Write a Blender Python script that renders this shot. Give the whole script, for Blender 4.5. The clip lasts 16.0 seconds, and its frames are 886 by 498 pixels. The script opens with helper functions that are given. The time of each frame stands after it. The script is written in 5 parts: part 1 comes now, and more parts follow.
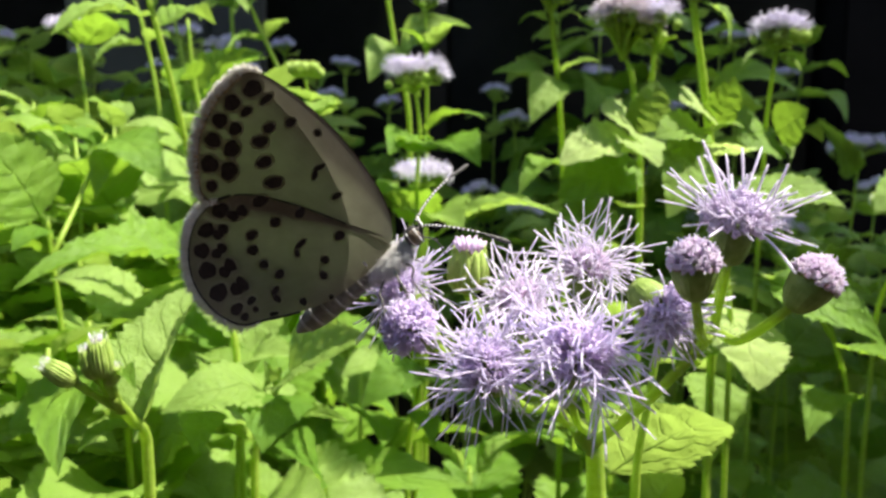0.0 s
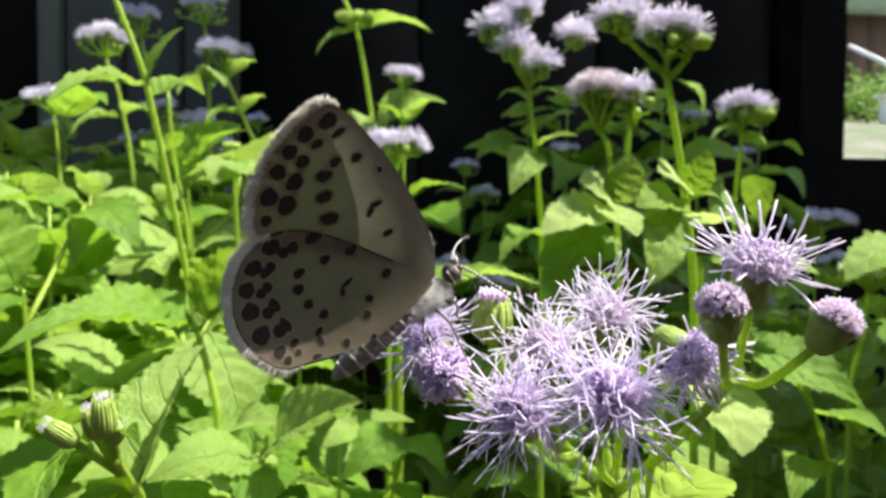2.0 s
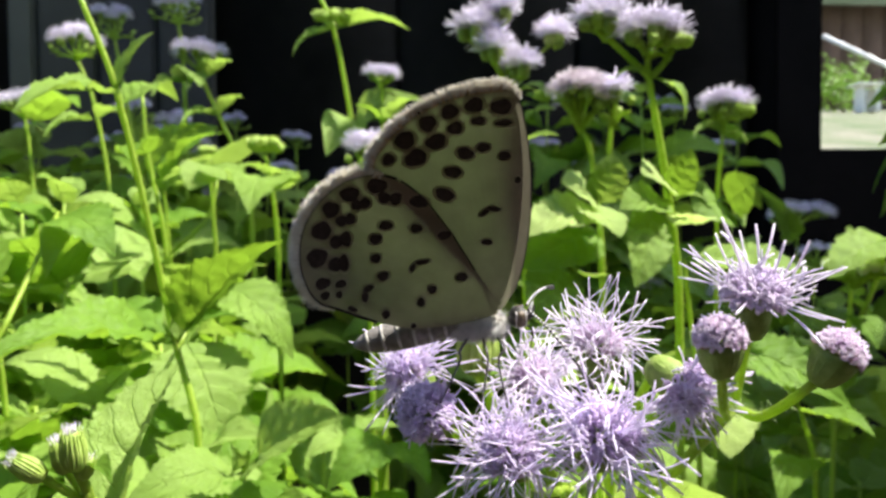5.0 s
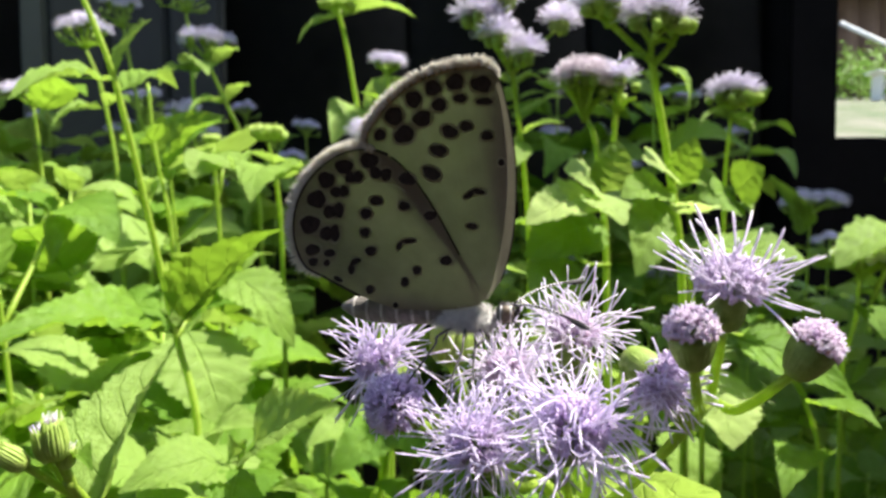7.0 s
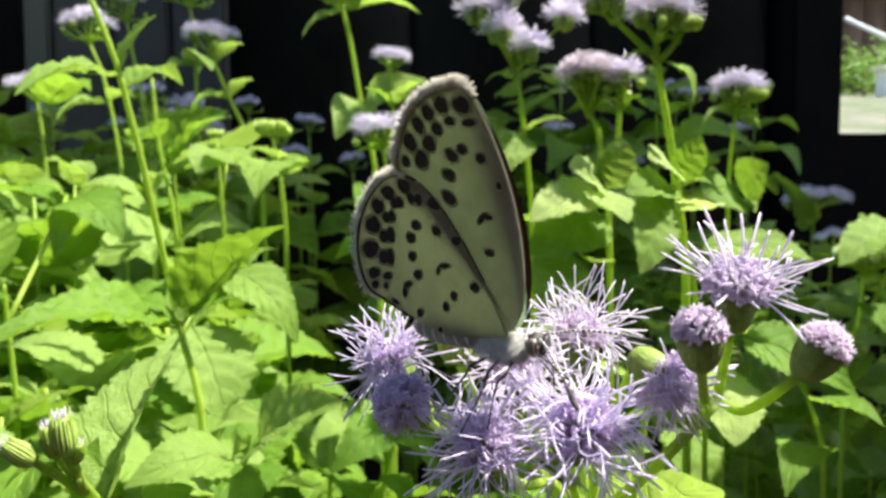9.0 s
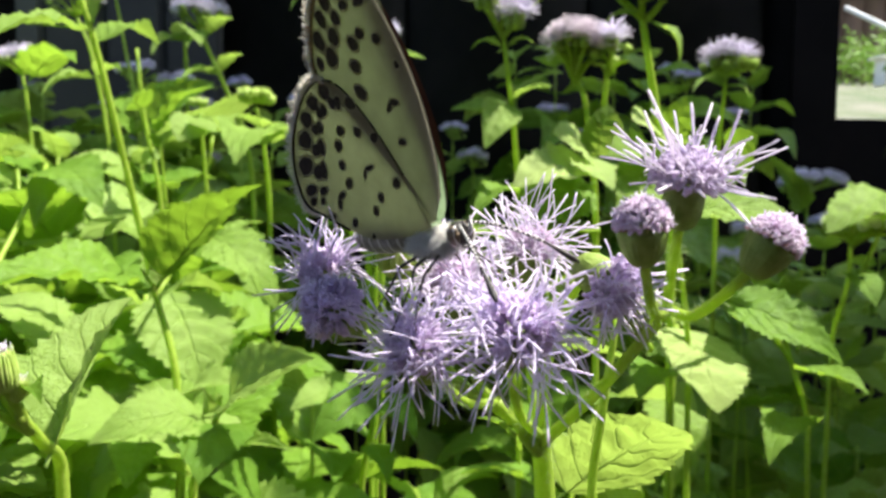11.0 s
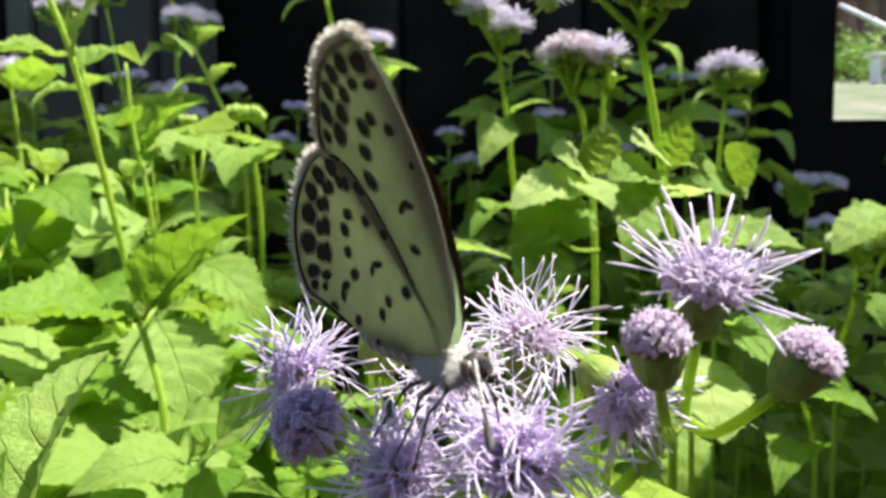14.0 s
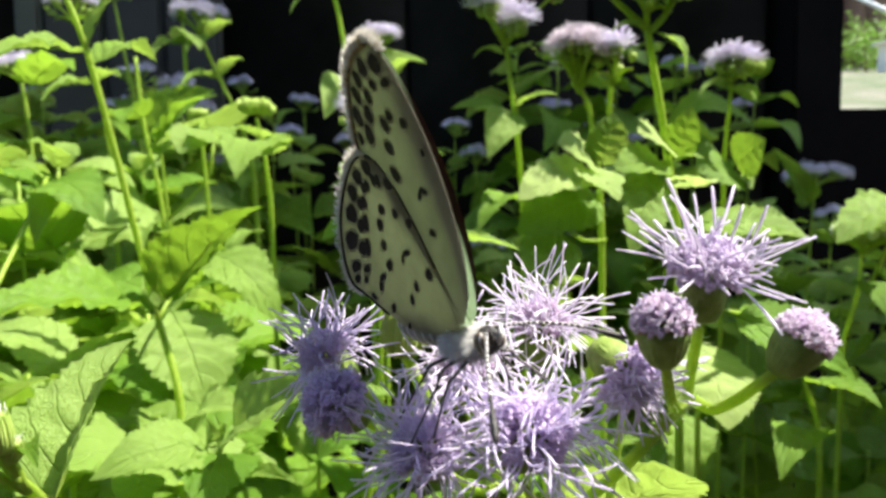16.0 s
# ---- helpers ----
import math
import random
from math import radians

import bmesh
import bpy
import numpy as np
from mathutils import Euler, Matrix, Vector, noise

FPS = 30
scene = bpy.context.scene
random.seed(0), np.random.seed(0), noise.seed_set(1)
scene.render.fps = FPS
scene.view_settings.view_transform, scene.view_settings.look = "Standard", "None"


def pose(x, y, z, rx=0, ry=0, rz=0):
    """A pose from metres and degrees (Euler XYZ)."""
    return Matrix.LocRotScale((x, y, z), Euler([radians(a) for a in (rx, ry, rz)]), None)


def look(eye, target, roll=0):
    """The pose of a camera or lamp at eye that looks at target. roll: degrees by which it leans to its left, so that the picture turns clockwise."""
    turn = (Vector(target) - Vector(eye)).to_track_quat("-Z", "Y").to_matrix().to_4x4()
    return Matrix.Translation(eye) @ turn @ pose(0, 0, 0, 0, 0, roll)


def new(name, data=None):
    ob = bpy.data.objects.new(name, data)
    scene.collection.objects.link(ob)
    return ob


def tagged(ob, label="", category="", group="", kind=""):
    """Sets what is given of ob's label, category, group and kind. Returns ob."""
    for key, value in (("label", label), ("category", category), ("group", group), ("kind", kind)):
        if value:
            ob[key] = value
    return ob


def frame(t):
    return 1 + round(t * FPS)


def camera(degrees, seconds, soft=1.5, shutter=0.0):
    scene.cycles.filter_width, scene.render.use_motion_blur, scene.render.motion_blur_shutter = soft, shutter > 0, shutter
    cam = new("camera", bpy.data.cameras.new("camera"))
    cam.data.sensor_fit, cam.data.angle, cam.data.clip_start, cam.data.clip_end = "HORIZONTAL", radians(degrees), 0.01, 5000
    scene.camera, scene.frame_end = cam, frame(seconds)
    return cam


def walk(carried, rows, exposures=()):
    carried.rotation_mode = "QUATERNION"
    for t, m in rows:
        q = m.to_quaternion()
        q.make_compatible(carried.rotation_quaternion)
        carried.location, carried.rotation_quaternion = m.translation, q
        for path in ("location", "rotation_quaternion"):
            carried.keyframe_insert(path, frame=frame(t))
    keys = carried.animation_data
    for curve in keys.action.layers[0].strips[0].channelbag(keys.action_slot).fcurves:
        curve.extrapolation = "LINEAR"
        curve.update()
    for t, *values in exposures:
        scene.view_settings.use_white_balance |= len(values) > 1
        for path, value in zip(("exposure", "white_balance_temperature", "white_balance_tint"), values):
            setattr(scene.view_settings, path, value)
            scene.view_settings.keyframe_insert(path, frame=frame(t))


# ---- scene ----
cam = camera(59.6, 16.0, 2.7)
cam.data.dof.use_dof, cam.data.dof.focus_distance, cam.data.dof.aperture_fstop = True, 0.050, 105.0
METRES, EYE, TILT, LEAN, TURN = 0.05, 0.5, -7.5, 0.0, 0.0
ROWS = [
    (0.0, -0.0040, -0.0009, -0.0007, -0.150, 0.089, -0.162),
    (0.5, -0.0327, 0.0142, 0.0043, -0.305, 0.272, -0.167),
    (1.0, -0.0357, 0.0078, -0.0434, -0.542, 0.748, -0.607),
    (1.5, -0.0463, -0.0101, -0.0290, -1.245, 3.994, -0.088),
    (2.0, -0.0876, -0.0306, -0.0352, -2.656, 5.620, -0.096),
    (2.5, -0.0976, -0.0382, -0.1024, -3.745, 5.438, 0.024),
    (3.0, -0.1066, -0.0120, -0.1138, -4.296, 5.263, -0.003),
    (3.5, -0.1148, 0.0105, -0.0571, -3.989, 5.503, 0.352),
    (4.0, -0.1331, 0.0065, -0.0340, -3.817, 5.233, 0.846),
    (4.2, -0.1132, 0.0119, -0.0221, -3.976, 5.288, 1.005),
    (6.3, -0.0651, 0.0205, 0.0289, -3.164, 4.593, 1.119),
    (6.5, -0.0552, 0.0219, 0.0115, -3.014, 4.457, 1.080),
    (7.0, -0.0302, 0.0405, 0.0131, -2.957, 4.449, 0.894),
    (7.5, -0.0270, 0.0439, 0.0209, -2.995, 4.409, 0.870),
    (8.0, -0.0245, 0.0395, 0.0211, -2.952, 4.208, 0.879),
    (8.2, -0.0401, 0.0344, 0.0217, -2.888, 4.332, 0.884),
    (10.3, -0.0046, 0.0421, -0.0221, -2.765, 3.398, 0.472),
    (10.5, 0.0080, 0.0418, -0.0558, -2.831, 3.355, 0.544),
    (11.0, 0.0362, 0.0948, -0.0798, -3.003, 3.205, 0.385),
    (11.5, 0.0557, 0.1512, -0.0824, -3.228, 3.102, 0.454),
    (12.0, 0.0474, 0.1978, -0.0676, -3.263, 3.136, 0.723),
    (12.5, 0.0535, 0.2143, -0.0461, -3.358, 3.201, 0.656),
    (13.0, 0.0505, 0.2066, -0.0388, -3.320, 3.335, 0.799),
    (13.5, 0.0641, 0.2084, 0.0127, -3.216, 3.378, 0.922),
    (14.0, 0.0523, 0.1834, 0.0309, -3.153, 3.239, 0.967),
    (14.5, 0.0374, 0.1595, 0.0469, -2.782, 2.976, 1.335),
    (15.0, 0.0610, 0.1565, 0.0379, -2.759, 2.791, 0.912),
    (15.5, 0.0317, 0.1390, 0.0389, -2.704, 2.817, 0.959),
    (16.0, 0.0367, 0.1351, 0.0259, -2.692, 2.611, 1.177),
]
walk(cam, [(t, pose(0, 0, EYE, TILT, LEAN, TURN) @ pose(METRES * x, METRES * y, METRES * z, 90 + pitch, roll, yaw)) for t, x, y, z, yaw, pitch, roll in ROWS],
     exposures=((0.0, 1.19), (3.0, 1.21), (4.2, 1.25), (6.3, 1.28), (10.3, 1.28), (12.0, 1.29), (13.5, 1.23), (16.0, 1.26)))

# ---- world, sun, exposure ----
SUN_ELEV, SUN_AZ = 61.0, 89.0   # azimuth from +y (behind the flowers) towards +x
sun_dir = Vector((math.sin(radians(SUN_AZ)) * math.cos(radians(SUN_ELEV)), math.cos(radians(SUN_AZ)) * math.cos(radians(SUN_ELEV)), math.sin(radians(SUN_ELEV))))
world = bpy.data.worlds.new("sky")
scene.world = world
world.use_nodes = True
wn = world.node_tree
sky = wn.nodes.new("ShaderNodeTexSky")
sky.sky_type, sky.sun_disc, sky.ozone_density, sky.dust_density = "NISHITA", False, 0.4, 1.5
sky.sun_elevation, sky.sun_rotation = radians(SUN_ELEV), radians(SUN_AZ)
wn.nodes["Background"].inputs["Strength"].default_value = 0.15
wn.links.new(sky.outputs[0], wn.nodes["Background"].inputs["Color"])
lamp = bpy.data.lights.new("sun", "SUN")
lamp.energy, lamp.angle, lamp.color = 5.0, radians(0.5), (1.0, 0.95, 0.86)
sun = new("sun", lamp)
sun.matrix_world = look(sun_dir * 20, (0, 0, 0))


# ---- materials ----
def nodes_of(name):
    m = bpy.data.materials.new(name)
    m.use_nodes = True
    nt = m.node_tree
    for n in list(nt.nodes):
        nt.nodes.remove(n)
    return m, nt


def nd(nt, kind, **values):
    n = nt.nodes.new(kind)
    for k, v in values.items():
        if k in ("operation", "blend_type", "data_type", "interpolation_type", "feature"):
            if k == "operation":
                n.operation = v
            elif k == "blend_type":
                n.blend_type = v
            elif k == "data_type":
                n.data_type = v
            elif k == "feature":
                n.feature = v
        else:
            n.inputs[k.replace("_", " ")].default_value = v
    return n


def ramp(nt, fac, stops):
    r = nt.nodes.new("ShaderNodeValToRGB")
    while len(r.color_ramp.elements) < len(stops):
        r.color_ramp.elements.new(0.5)
    for e, (p, c) in zip(r.color_ramp.elements, stops):
        e.position, e.color = p, (*c, 1)
    nt.links.new(fac, r.inputs[0])
    return r.outputs[0]


def mixc(nt, fac, a, b, blend="MIX"):
    m = nt.nodes.new("ShaderNodeMix")
    m.data_type, m.blend_type = "RGBA", blend
    for sock, v in ((m.inputs[0], fac), (m.inputs[6], a), (m.inputs[7], b)):
        if hasattr(v, "is_output"):
            nt.links.new(v, sock)
        else:
            sock.default_value = v if isinstance(v, (int, float)) else (*v, 1)
    return m.outputs[2]


def math_(nt, op, a, b=0.0, clamp=False):
    m = nt.nodes.new("ShaderNodeMath")
    m.operation, m.use_clamp = op, clamp
    for sock, v in ((m.inputs[0], a), (m.inputs[1], b)):
        if hasattr(v, "is_output"):
            nt.links.new(v, sock)
        else:
            sock.default_value = v
    return m.outputs[0]


def noise_out(nt, scale, detail=3.0, rough=0.55, coord="Object"):
    tc = nt.nodes.new("ShaderNodeTexCoord")
    n = nd(nt, "ShaderNodeTexNoise", Scale=scale, Detail=detail, Roughness=rough)
    nt.links.new(tc.outputs[coord], n.inputs["Vector"])
    return n.outputs[0]


def surface(name, stops, scale=300.0, rough=0.6, bump=0.1, bump_scale=None, distance=0.0002, translucent=0.0, tcolor=None, vary=0.0, spec=0.5, sheen=0.0, metallic=0.0, island=None):
    """A grained surface: colours by noise, optional light through it, optional change from piece to piece."""
    m, nt = nodes_of(name)
    out = nt.nodes.new("ShaderNodeOutputMaterial")
    col = ramp(nt, noise_out(nt, scale), stops)
    if vary:
        info = nt.nodes.new("ShaderNodeObjectInfo")
        f = math_(nt, "MULTIPLY_ADD", info.outputs["Random"], 2 * vary)
        f.node.inputs[2].default_value = 1 - vary
        hsv = nt.nodes.new("ShaderNodeHueSaturation")
        nt.links.new(col, hsv.inputs["Color"])
        nt.links.new(f, hsv.inputs["Value"])
        col = hsv.outputs[0]
    if island:
        geo = nt.nodes.new("ShaderNodeNewGeometry")
        col = mixc(nt, math_(nt, "MULTIPLY", geo.outputs["Random Per Island"], 0.85), col, island)
    p = nd(nt, "ShaderNodeBsdfPrincipled", Roughness=rough, Metallic=metallic)
    p.inputs["Specular IOR Level"].default_value = spec
    p.inputs["Sheen Weight"].default_value = sheen
    nt.links.new(col, p.inputs["Base Color"])
    if bump:
        b = nd(nt, "ShaderNodeBump", Strength=bump, Distance=distance)
        nt.links.new(noise_out(nt, bump_scale or scale * 4, 4.0), b.inputs["Height"])
        nt.links.new(b.outputs[0], p.inputs["Normal"])
    last = p.outputs[0]
    if translucent:
        tr = nd(nt, "ShaderNodeBsdfTranslucent")
        if tcolor:
            nt.links.new(mixc(nt, 1.0, col, tcolor, "MULTIPLY"), tr.inputs[0])
        else:
            nt.links.new(col, tr.inputs[0])
        mx = nt.nodes.new("ShaderNodeMixShader")
        mx.inputs[0].default_value = translucent
        nt.links.new(last, mx.inputs[1])
        nt.links.new(tr.outputs[0], mx.inputs[2])
        last = mx.outputs[0]
    nt.links.new(last, out.inputs[0])
    return m


def leaf_material(name, dark, light, through_colour, share=0.5):
    """Green leaf: pale midrib and side veins by UV, quilted relief, light shining through."""
    m, nt = nodes_of(name)
    out = nt.nodes.new("ShaderNodeOutputMaterial")
    tc = nt.nodes.new("ShaderNodeTexCoord")
    sep = nt.nodes.new("ShaderNodeSeparateXYZ")
    nt.links.new(tc.outputs["UV"], sep.inputs[0])
    u = math_(nt, "ABSOLUTE", math_(nt, "MULTIPLY_ADD", sep.outputs[0], 2.0))
    u.node.inputs[0].links[0].from_node.inputs[2].default_value = -1.0
    wob = noise_out(nt, 5.0, 3.0, 0.5, "UV")
    s = math_(nt, "SUBTRACT", math_(nt, "ADD", sep.outputs[1], math_(nt, "MULTIPLY", wob, 0.10)), math_(nt, "MULTIPLY", math_(nt, "POWER", u, 1.4), 0.30))
    saw = math_(nt, "PINGPONG", math_(nt, "MULTIPLY", s, 5.5), 0.5)
    side = math_(nt, "SUBTRACT", 1.0, math_(nt, "MULTIPLY", saw, 13.0), True)
    mid = math_(nt, "SUBTRACT", 1.0, math_(nt, "MULTIPLY", u, 22.0), True)
    vor = nd(nt, "ShaderNodeTexVoronoi", Scale=24.0)
    vor.feature = "DISTANCE_TO_EDGE"
    nt.links.new(tc.outputs["UV"], vor.inputs["Vector"])
    net = math_(nt, "SUBTRACT", 1.0, math_(nt, "MULTIPLY", vor.outputs[0], 14.0), True)
    vein = math_(nt, "MAXIMUM", math_(nt, "MULTIPLY", side, 0.6), math_(nt, "MULTIPLY", mid, 0.85))
    vein2 = math_(nt, "MAXIMUM", vein, math_(nt, "MULTIPLY", net, 0.14))
    info = nt.nodes.new("ShaderNodeObjectInfo")
    n1 = noise_out(nt, 3.0, 4.0)
    n2 = noise_out(nt, 45.0, 3.0)
    base = ramp(nt, math_(nt, "ADD", math_(nt, "MULTIPLY", n1, 0.6), math_(nt, "MULTIPLY", info.outputs["Random"], 0.4)), ((0.25, dark), (0.75, light)))
    spots = ramp(nt, n2, ((0.64, (0, 0, 0)), (0.78, (1, 1, 1))))
    base = mixc(nt, math_(nt, "MULTIPLY", spots, 0.22), base, (0.30, 0.36, 0.12))
    base = mixc(nt, math_(nt, "MULTIPLY", vein2, 0.36), base, tuple(min(1, 1.5 * c + 0.03) for c in light))
    p = nd(nt, "ShaderNodeBsdfPrincipled", Roughness=0.52)
    p.inputs["Specular IOR Level"].default_value = 0.28
    nt.links.new(base, p.inputs["Base Color"])
    h = math_(nt, "SUBTRACT", math_(nt, "MULTIPLY", n2, 0.35), vein2)
    b = nd(nt, "ShaderNodeBump", Strength=0.7, Distance=0.0008)
    nt.links.new(h, b.inputs["Height"])
    nt.links.new(b.outputs[0], p.inputs["Normal"])
    tr = nd(nt, "ShaderNodeBsdfTranslucent")
    nt.links.new(mixc(nt, 0.55, base, through_colour), tr.inputs[0])
    nt.links.new(b.outputs[0], tr.inputs["Normal"])
    mx = nt.nodes.new("ShaderNodeMixShader")
    mx.inputs[0].default_value = share
    nt.links.new(p.outputs[0], mx.inputs[1])
    nt.links.new(tr.outputs[0], mx.inputs[2])
    nt.links.new(mx.outputs[0], out.inputs[0])
    return m


# Paler green that carries the brightness of leaves in full sun.
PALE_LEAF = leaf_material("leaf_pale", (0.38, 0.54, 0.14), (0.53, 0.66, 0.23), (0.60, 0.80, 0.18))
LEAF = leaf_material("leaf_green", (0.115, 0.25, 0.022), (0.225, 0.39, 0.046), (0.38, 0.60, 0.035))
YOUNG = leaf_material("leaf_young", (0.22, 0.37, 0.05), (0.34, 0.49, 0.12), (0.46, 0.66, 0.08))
STEM = surface("stem_green", ((0.3, (0.40, 0.58, 0.06)), (0.7, (0.54, 0.70, 0.12))), 900, 0.42, 0.25, translucent=0.55)
STEM_BROWN = surface("stem_reddish", ((0.3, (0.20, 0.20, 0.06)), (0.7, (0.32, 0.24, 0.11))), 500, 0.6, 0.25)
HAIR = surface("stem_hair", ((0.3, (0.45, 0.60, 0.20)), (0.7, (0.62, 0.74, 0.36))), 900, 0.6, 0, translucent=0.4)
PALEBUD = surface("bud_pale", ((0.3, (0.60, 0.68, 0.44)), (0.7, (0.80, 0.84, 0.68))), 900, 0.6, 0.2, translucent=0.3)
BRACT = surface("bract_green", ((0.3, (0.21, 0.32, 0.05)), (0.7, (0.34, 0.46, 0.10))), 1400, 0.55, 0.3, translucent=0.25)
BUDGREEN = surface("bud_green", ((0.3, (0.42, 0.58, 0.10)), (0.7, (0.58, 0.72, 0.20))), 900, 0.55, 0.3, translucent=0.45)
FLORET = surface("floret_violet", ((0.3, (0.82, 0.68, 0.92)), (0.7, (0.93, 0.85, 0.96))), 1500, 0.6, 0.2, translucent=0.5, vary=0.08, island=(0.84, 0.74, 0.92))
FLORET_PINK = surface("floret_pink", ((0.3, (0.74, 0.56, 0.74)), (0.7, (0.92, 0.80, 0.88))), 1500, 0.6, 0.2, translucent=0.4, island=(0.80, 0.68, 0.87))
FLORET_BUD = surface("floret_bud", ((0.3, (0.80, 0.60, 0.84)), (0.7, (0.95, 0.86, 0.94))), 1500, 0.6, 0.2, translucent=0.5, island=(0.96, 0.90, 0.95))
FLORET_PALE = surface("floret_pale", ((0.3, (0.74, 0.64, 0.86)), (0.7, (0.90, 0.82, 0.93))), 1500, 0.6, 0.2, translucent=0.4, island=(0.88, 0.78, 0.92))
STYLE = surface("style_lavender", ((0.3, (0.84, 0.76, 0.96)), (0.7, (0.94, 0.89, 0.99))), 700, 0.5, 0, translucent=0.55)
STYLE_PALE = surface("style_pale", ((0.3, (0.86, 0.78, 0.93)), (0.7, (0.94, 0.90, 0.97))), 700, 0.5, 0, translucent=0.4)
STYLE_FAR = surface("flower_far_lavender", ((0.3, (0.80, 0.75, 0.91)), (0.7, (0.92, 0.89, 0.96))), 500, 0.6, 0, translucent=0.35, vary=0.1)
STYLE_OLD = surface("flower_faded", ((0.3, (0.72, 0.64, 0.70)), (0.7, (0.86, 0.80, 0.86))), 500, 0.7, 0, translucent=0.35)
WING = surface("wing_grey", ((0.3, (0.160, 0.128, 0.092)), (0.7, (0.212, 0.171, 0.122))), 500, 0.75, 0.3, 5000, 0.00004, translucent=0.33, tcolor=(2.75, 3.30, 3.25), spec=0.2)
def streak(mat, count, amount):
    """Faint darker lines that run from a wing's root to its edge."""
    nt = mat.node_tree
    p = next(n for n in nt.nodes if n.type == "BSDF_PRINCIPLED")
    src = p.inputs["Base Color"].links[0].from_socket
    tc = nt.nodes.new("ShaderNodeTexCoord")
    sep = nt.nodes.new("ShaderNodeSeparateXYZ")
    nt.links.new(tc.outputs["UV"], sep.inputs[0])
    saw = math_(nt, "PINGPONG", math_(nt, "MULTIPLY", sep.outputs[0], count), 0.5)
    line = math_(nt, "SUBTRACT", 1.0, math_(nt, "MULTIPLY", saw, 9.0), True)
    nt.links.new(mixc(nt, math_(nt, "MULTIPLY", line, amount), src, (0.20, 0.17, 0.13)), p.inputs["Base Color"])


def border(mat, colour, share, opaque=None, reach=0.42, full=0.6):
    """A darker outer border on a wing; where opaque is given, the front edge is also kept dark by letting no light
    through.
    """
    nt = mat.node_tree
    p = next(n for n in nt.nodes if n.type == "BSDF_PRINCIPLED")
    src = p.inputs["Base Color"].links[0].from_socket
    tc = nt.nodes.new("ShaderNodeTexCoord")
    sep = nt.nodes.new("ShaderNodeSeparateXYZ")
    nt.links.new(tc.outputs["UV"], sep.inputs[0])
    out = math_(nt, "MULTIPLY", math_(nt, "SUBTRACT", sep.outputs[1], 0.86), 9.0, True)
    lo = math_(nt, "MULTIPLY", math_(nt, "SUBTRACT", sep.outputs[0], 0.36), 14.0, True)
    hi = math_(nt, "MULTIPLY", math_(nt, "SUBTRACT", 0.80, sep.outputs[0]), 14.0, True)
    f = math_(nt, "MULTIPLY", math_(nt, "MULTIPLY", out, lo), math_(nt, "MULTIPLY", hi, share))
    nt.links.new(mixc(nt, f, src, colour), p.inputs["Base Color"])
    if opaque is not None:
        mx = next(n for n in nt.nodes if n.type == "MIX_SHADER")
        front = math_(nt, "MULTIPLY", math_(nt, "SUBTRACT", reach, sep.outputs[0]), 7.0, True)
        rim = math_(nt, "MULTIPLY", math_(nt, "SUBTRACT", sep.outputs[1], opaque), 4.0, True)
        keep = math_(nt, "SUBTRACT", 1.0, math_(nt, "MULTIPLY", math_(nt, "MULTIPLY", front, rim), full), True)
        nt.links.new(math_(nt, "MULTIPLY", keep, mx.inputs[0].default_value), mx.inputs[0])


WING_FORE = WING.copy()
WING_FORE.name = "wing_grey_fore"
streak(WING, 17.0, 0.6)
streak(WING_FORE, 19.0, 0.6)
# The opaque front suppresses a lit strip along the near forewing.
border(WING_FORE, (0.20, 0.16, 0.12), 0.75, 0.25, 0.50)
border(WING, (0.20, 0.16, 0.12), 0.75)
# See-through colours are boosted so the far wings brighten the near ones.
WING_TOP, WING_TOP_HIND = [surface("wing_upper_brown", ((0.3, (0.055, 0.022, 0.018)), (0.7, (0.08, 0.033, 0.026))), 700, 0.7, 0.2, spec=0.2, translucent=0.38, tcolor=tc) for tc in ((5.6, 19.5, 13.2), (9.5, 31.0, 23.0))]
# The opaque front edge puts shade on the far wing's visible sliver.
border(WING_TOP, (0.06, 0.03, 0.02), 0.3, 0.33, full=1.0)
border(WING_TOP_HIND, (0.06, 0.03, 0.02), 0.3, 0.25, 0.34, 1.0)
HALO = surface("wing_pale_ring", ((0.3, (0.19, 0.155, 0.112)), (0.7, (0.24, 0.20, 0.145))), 900, 0.8, 0.2, spec=0.2, translucent=0.32, tcolor=(2.7, 3.2, 3.2))
SPOT = surface("wing_spot", ((0.3, (0.018, 0.012, 0.010)), (0.7, (0.035, 0.024, 0.02))), 3000, 0.8, 0.2, spec=0.2)
FRINGE = surface("wing_fringe", ((0.3, (0.86, 0.85, 0.80)), (0.7, (0.95, 0.94, 0.90))), 900, 0.6, 0, translucent=0.35, island=(0.78, 0.73, 0.62))
TAWNY = surface("fringe_tawny", ((0.3, (0.42, 0.26, 0.13)), (0.7, (0.62, 0.42, 0.22))), 900, 0.6, 0, translucent=0.5, island=(0.72, 0.58, 0.36))
FUR = surface("body_fur", ((0.3, (0.62, 0.60, 0.57)), (0.7, (0.84, 0.82, 0.78))), 2500, 0.8, 0.5, translucent=0.1, sheen=0.3)
ABDOMEN = surface("abdomen_grey", ((0.3, (0.16, 0.145, 0.13)), (0.7, (0.28, 0.26, 0.24))), 1500, 0.75, 0.5)
BANDGREY = surface("abdomen_pale", ((0.3, (0.36, 0.34, 0.31)), (0.7, (0.52, 0.50, 0.46))), 1500, 0.75, 0.5)
BLACK = surface("chitin_black", ((0.3, (0.015, 0.013, 0.012)), (0.7, (0.04, 0.035, 0.03))), 2500, 0.5, 0.3)
EYEMAT = surface("eye_brown", ((0.3, (0.10, 0.075, 0.05)), (0.7, (0.20, 0.15, 0.10))), 4000, 0.35, 0.2)
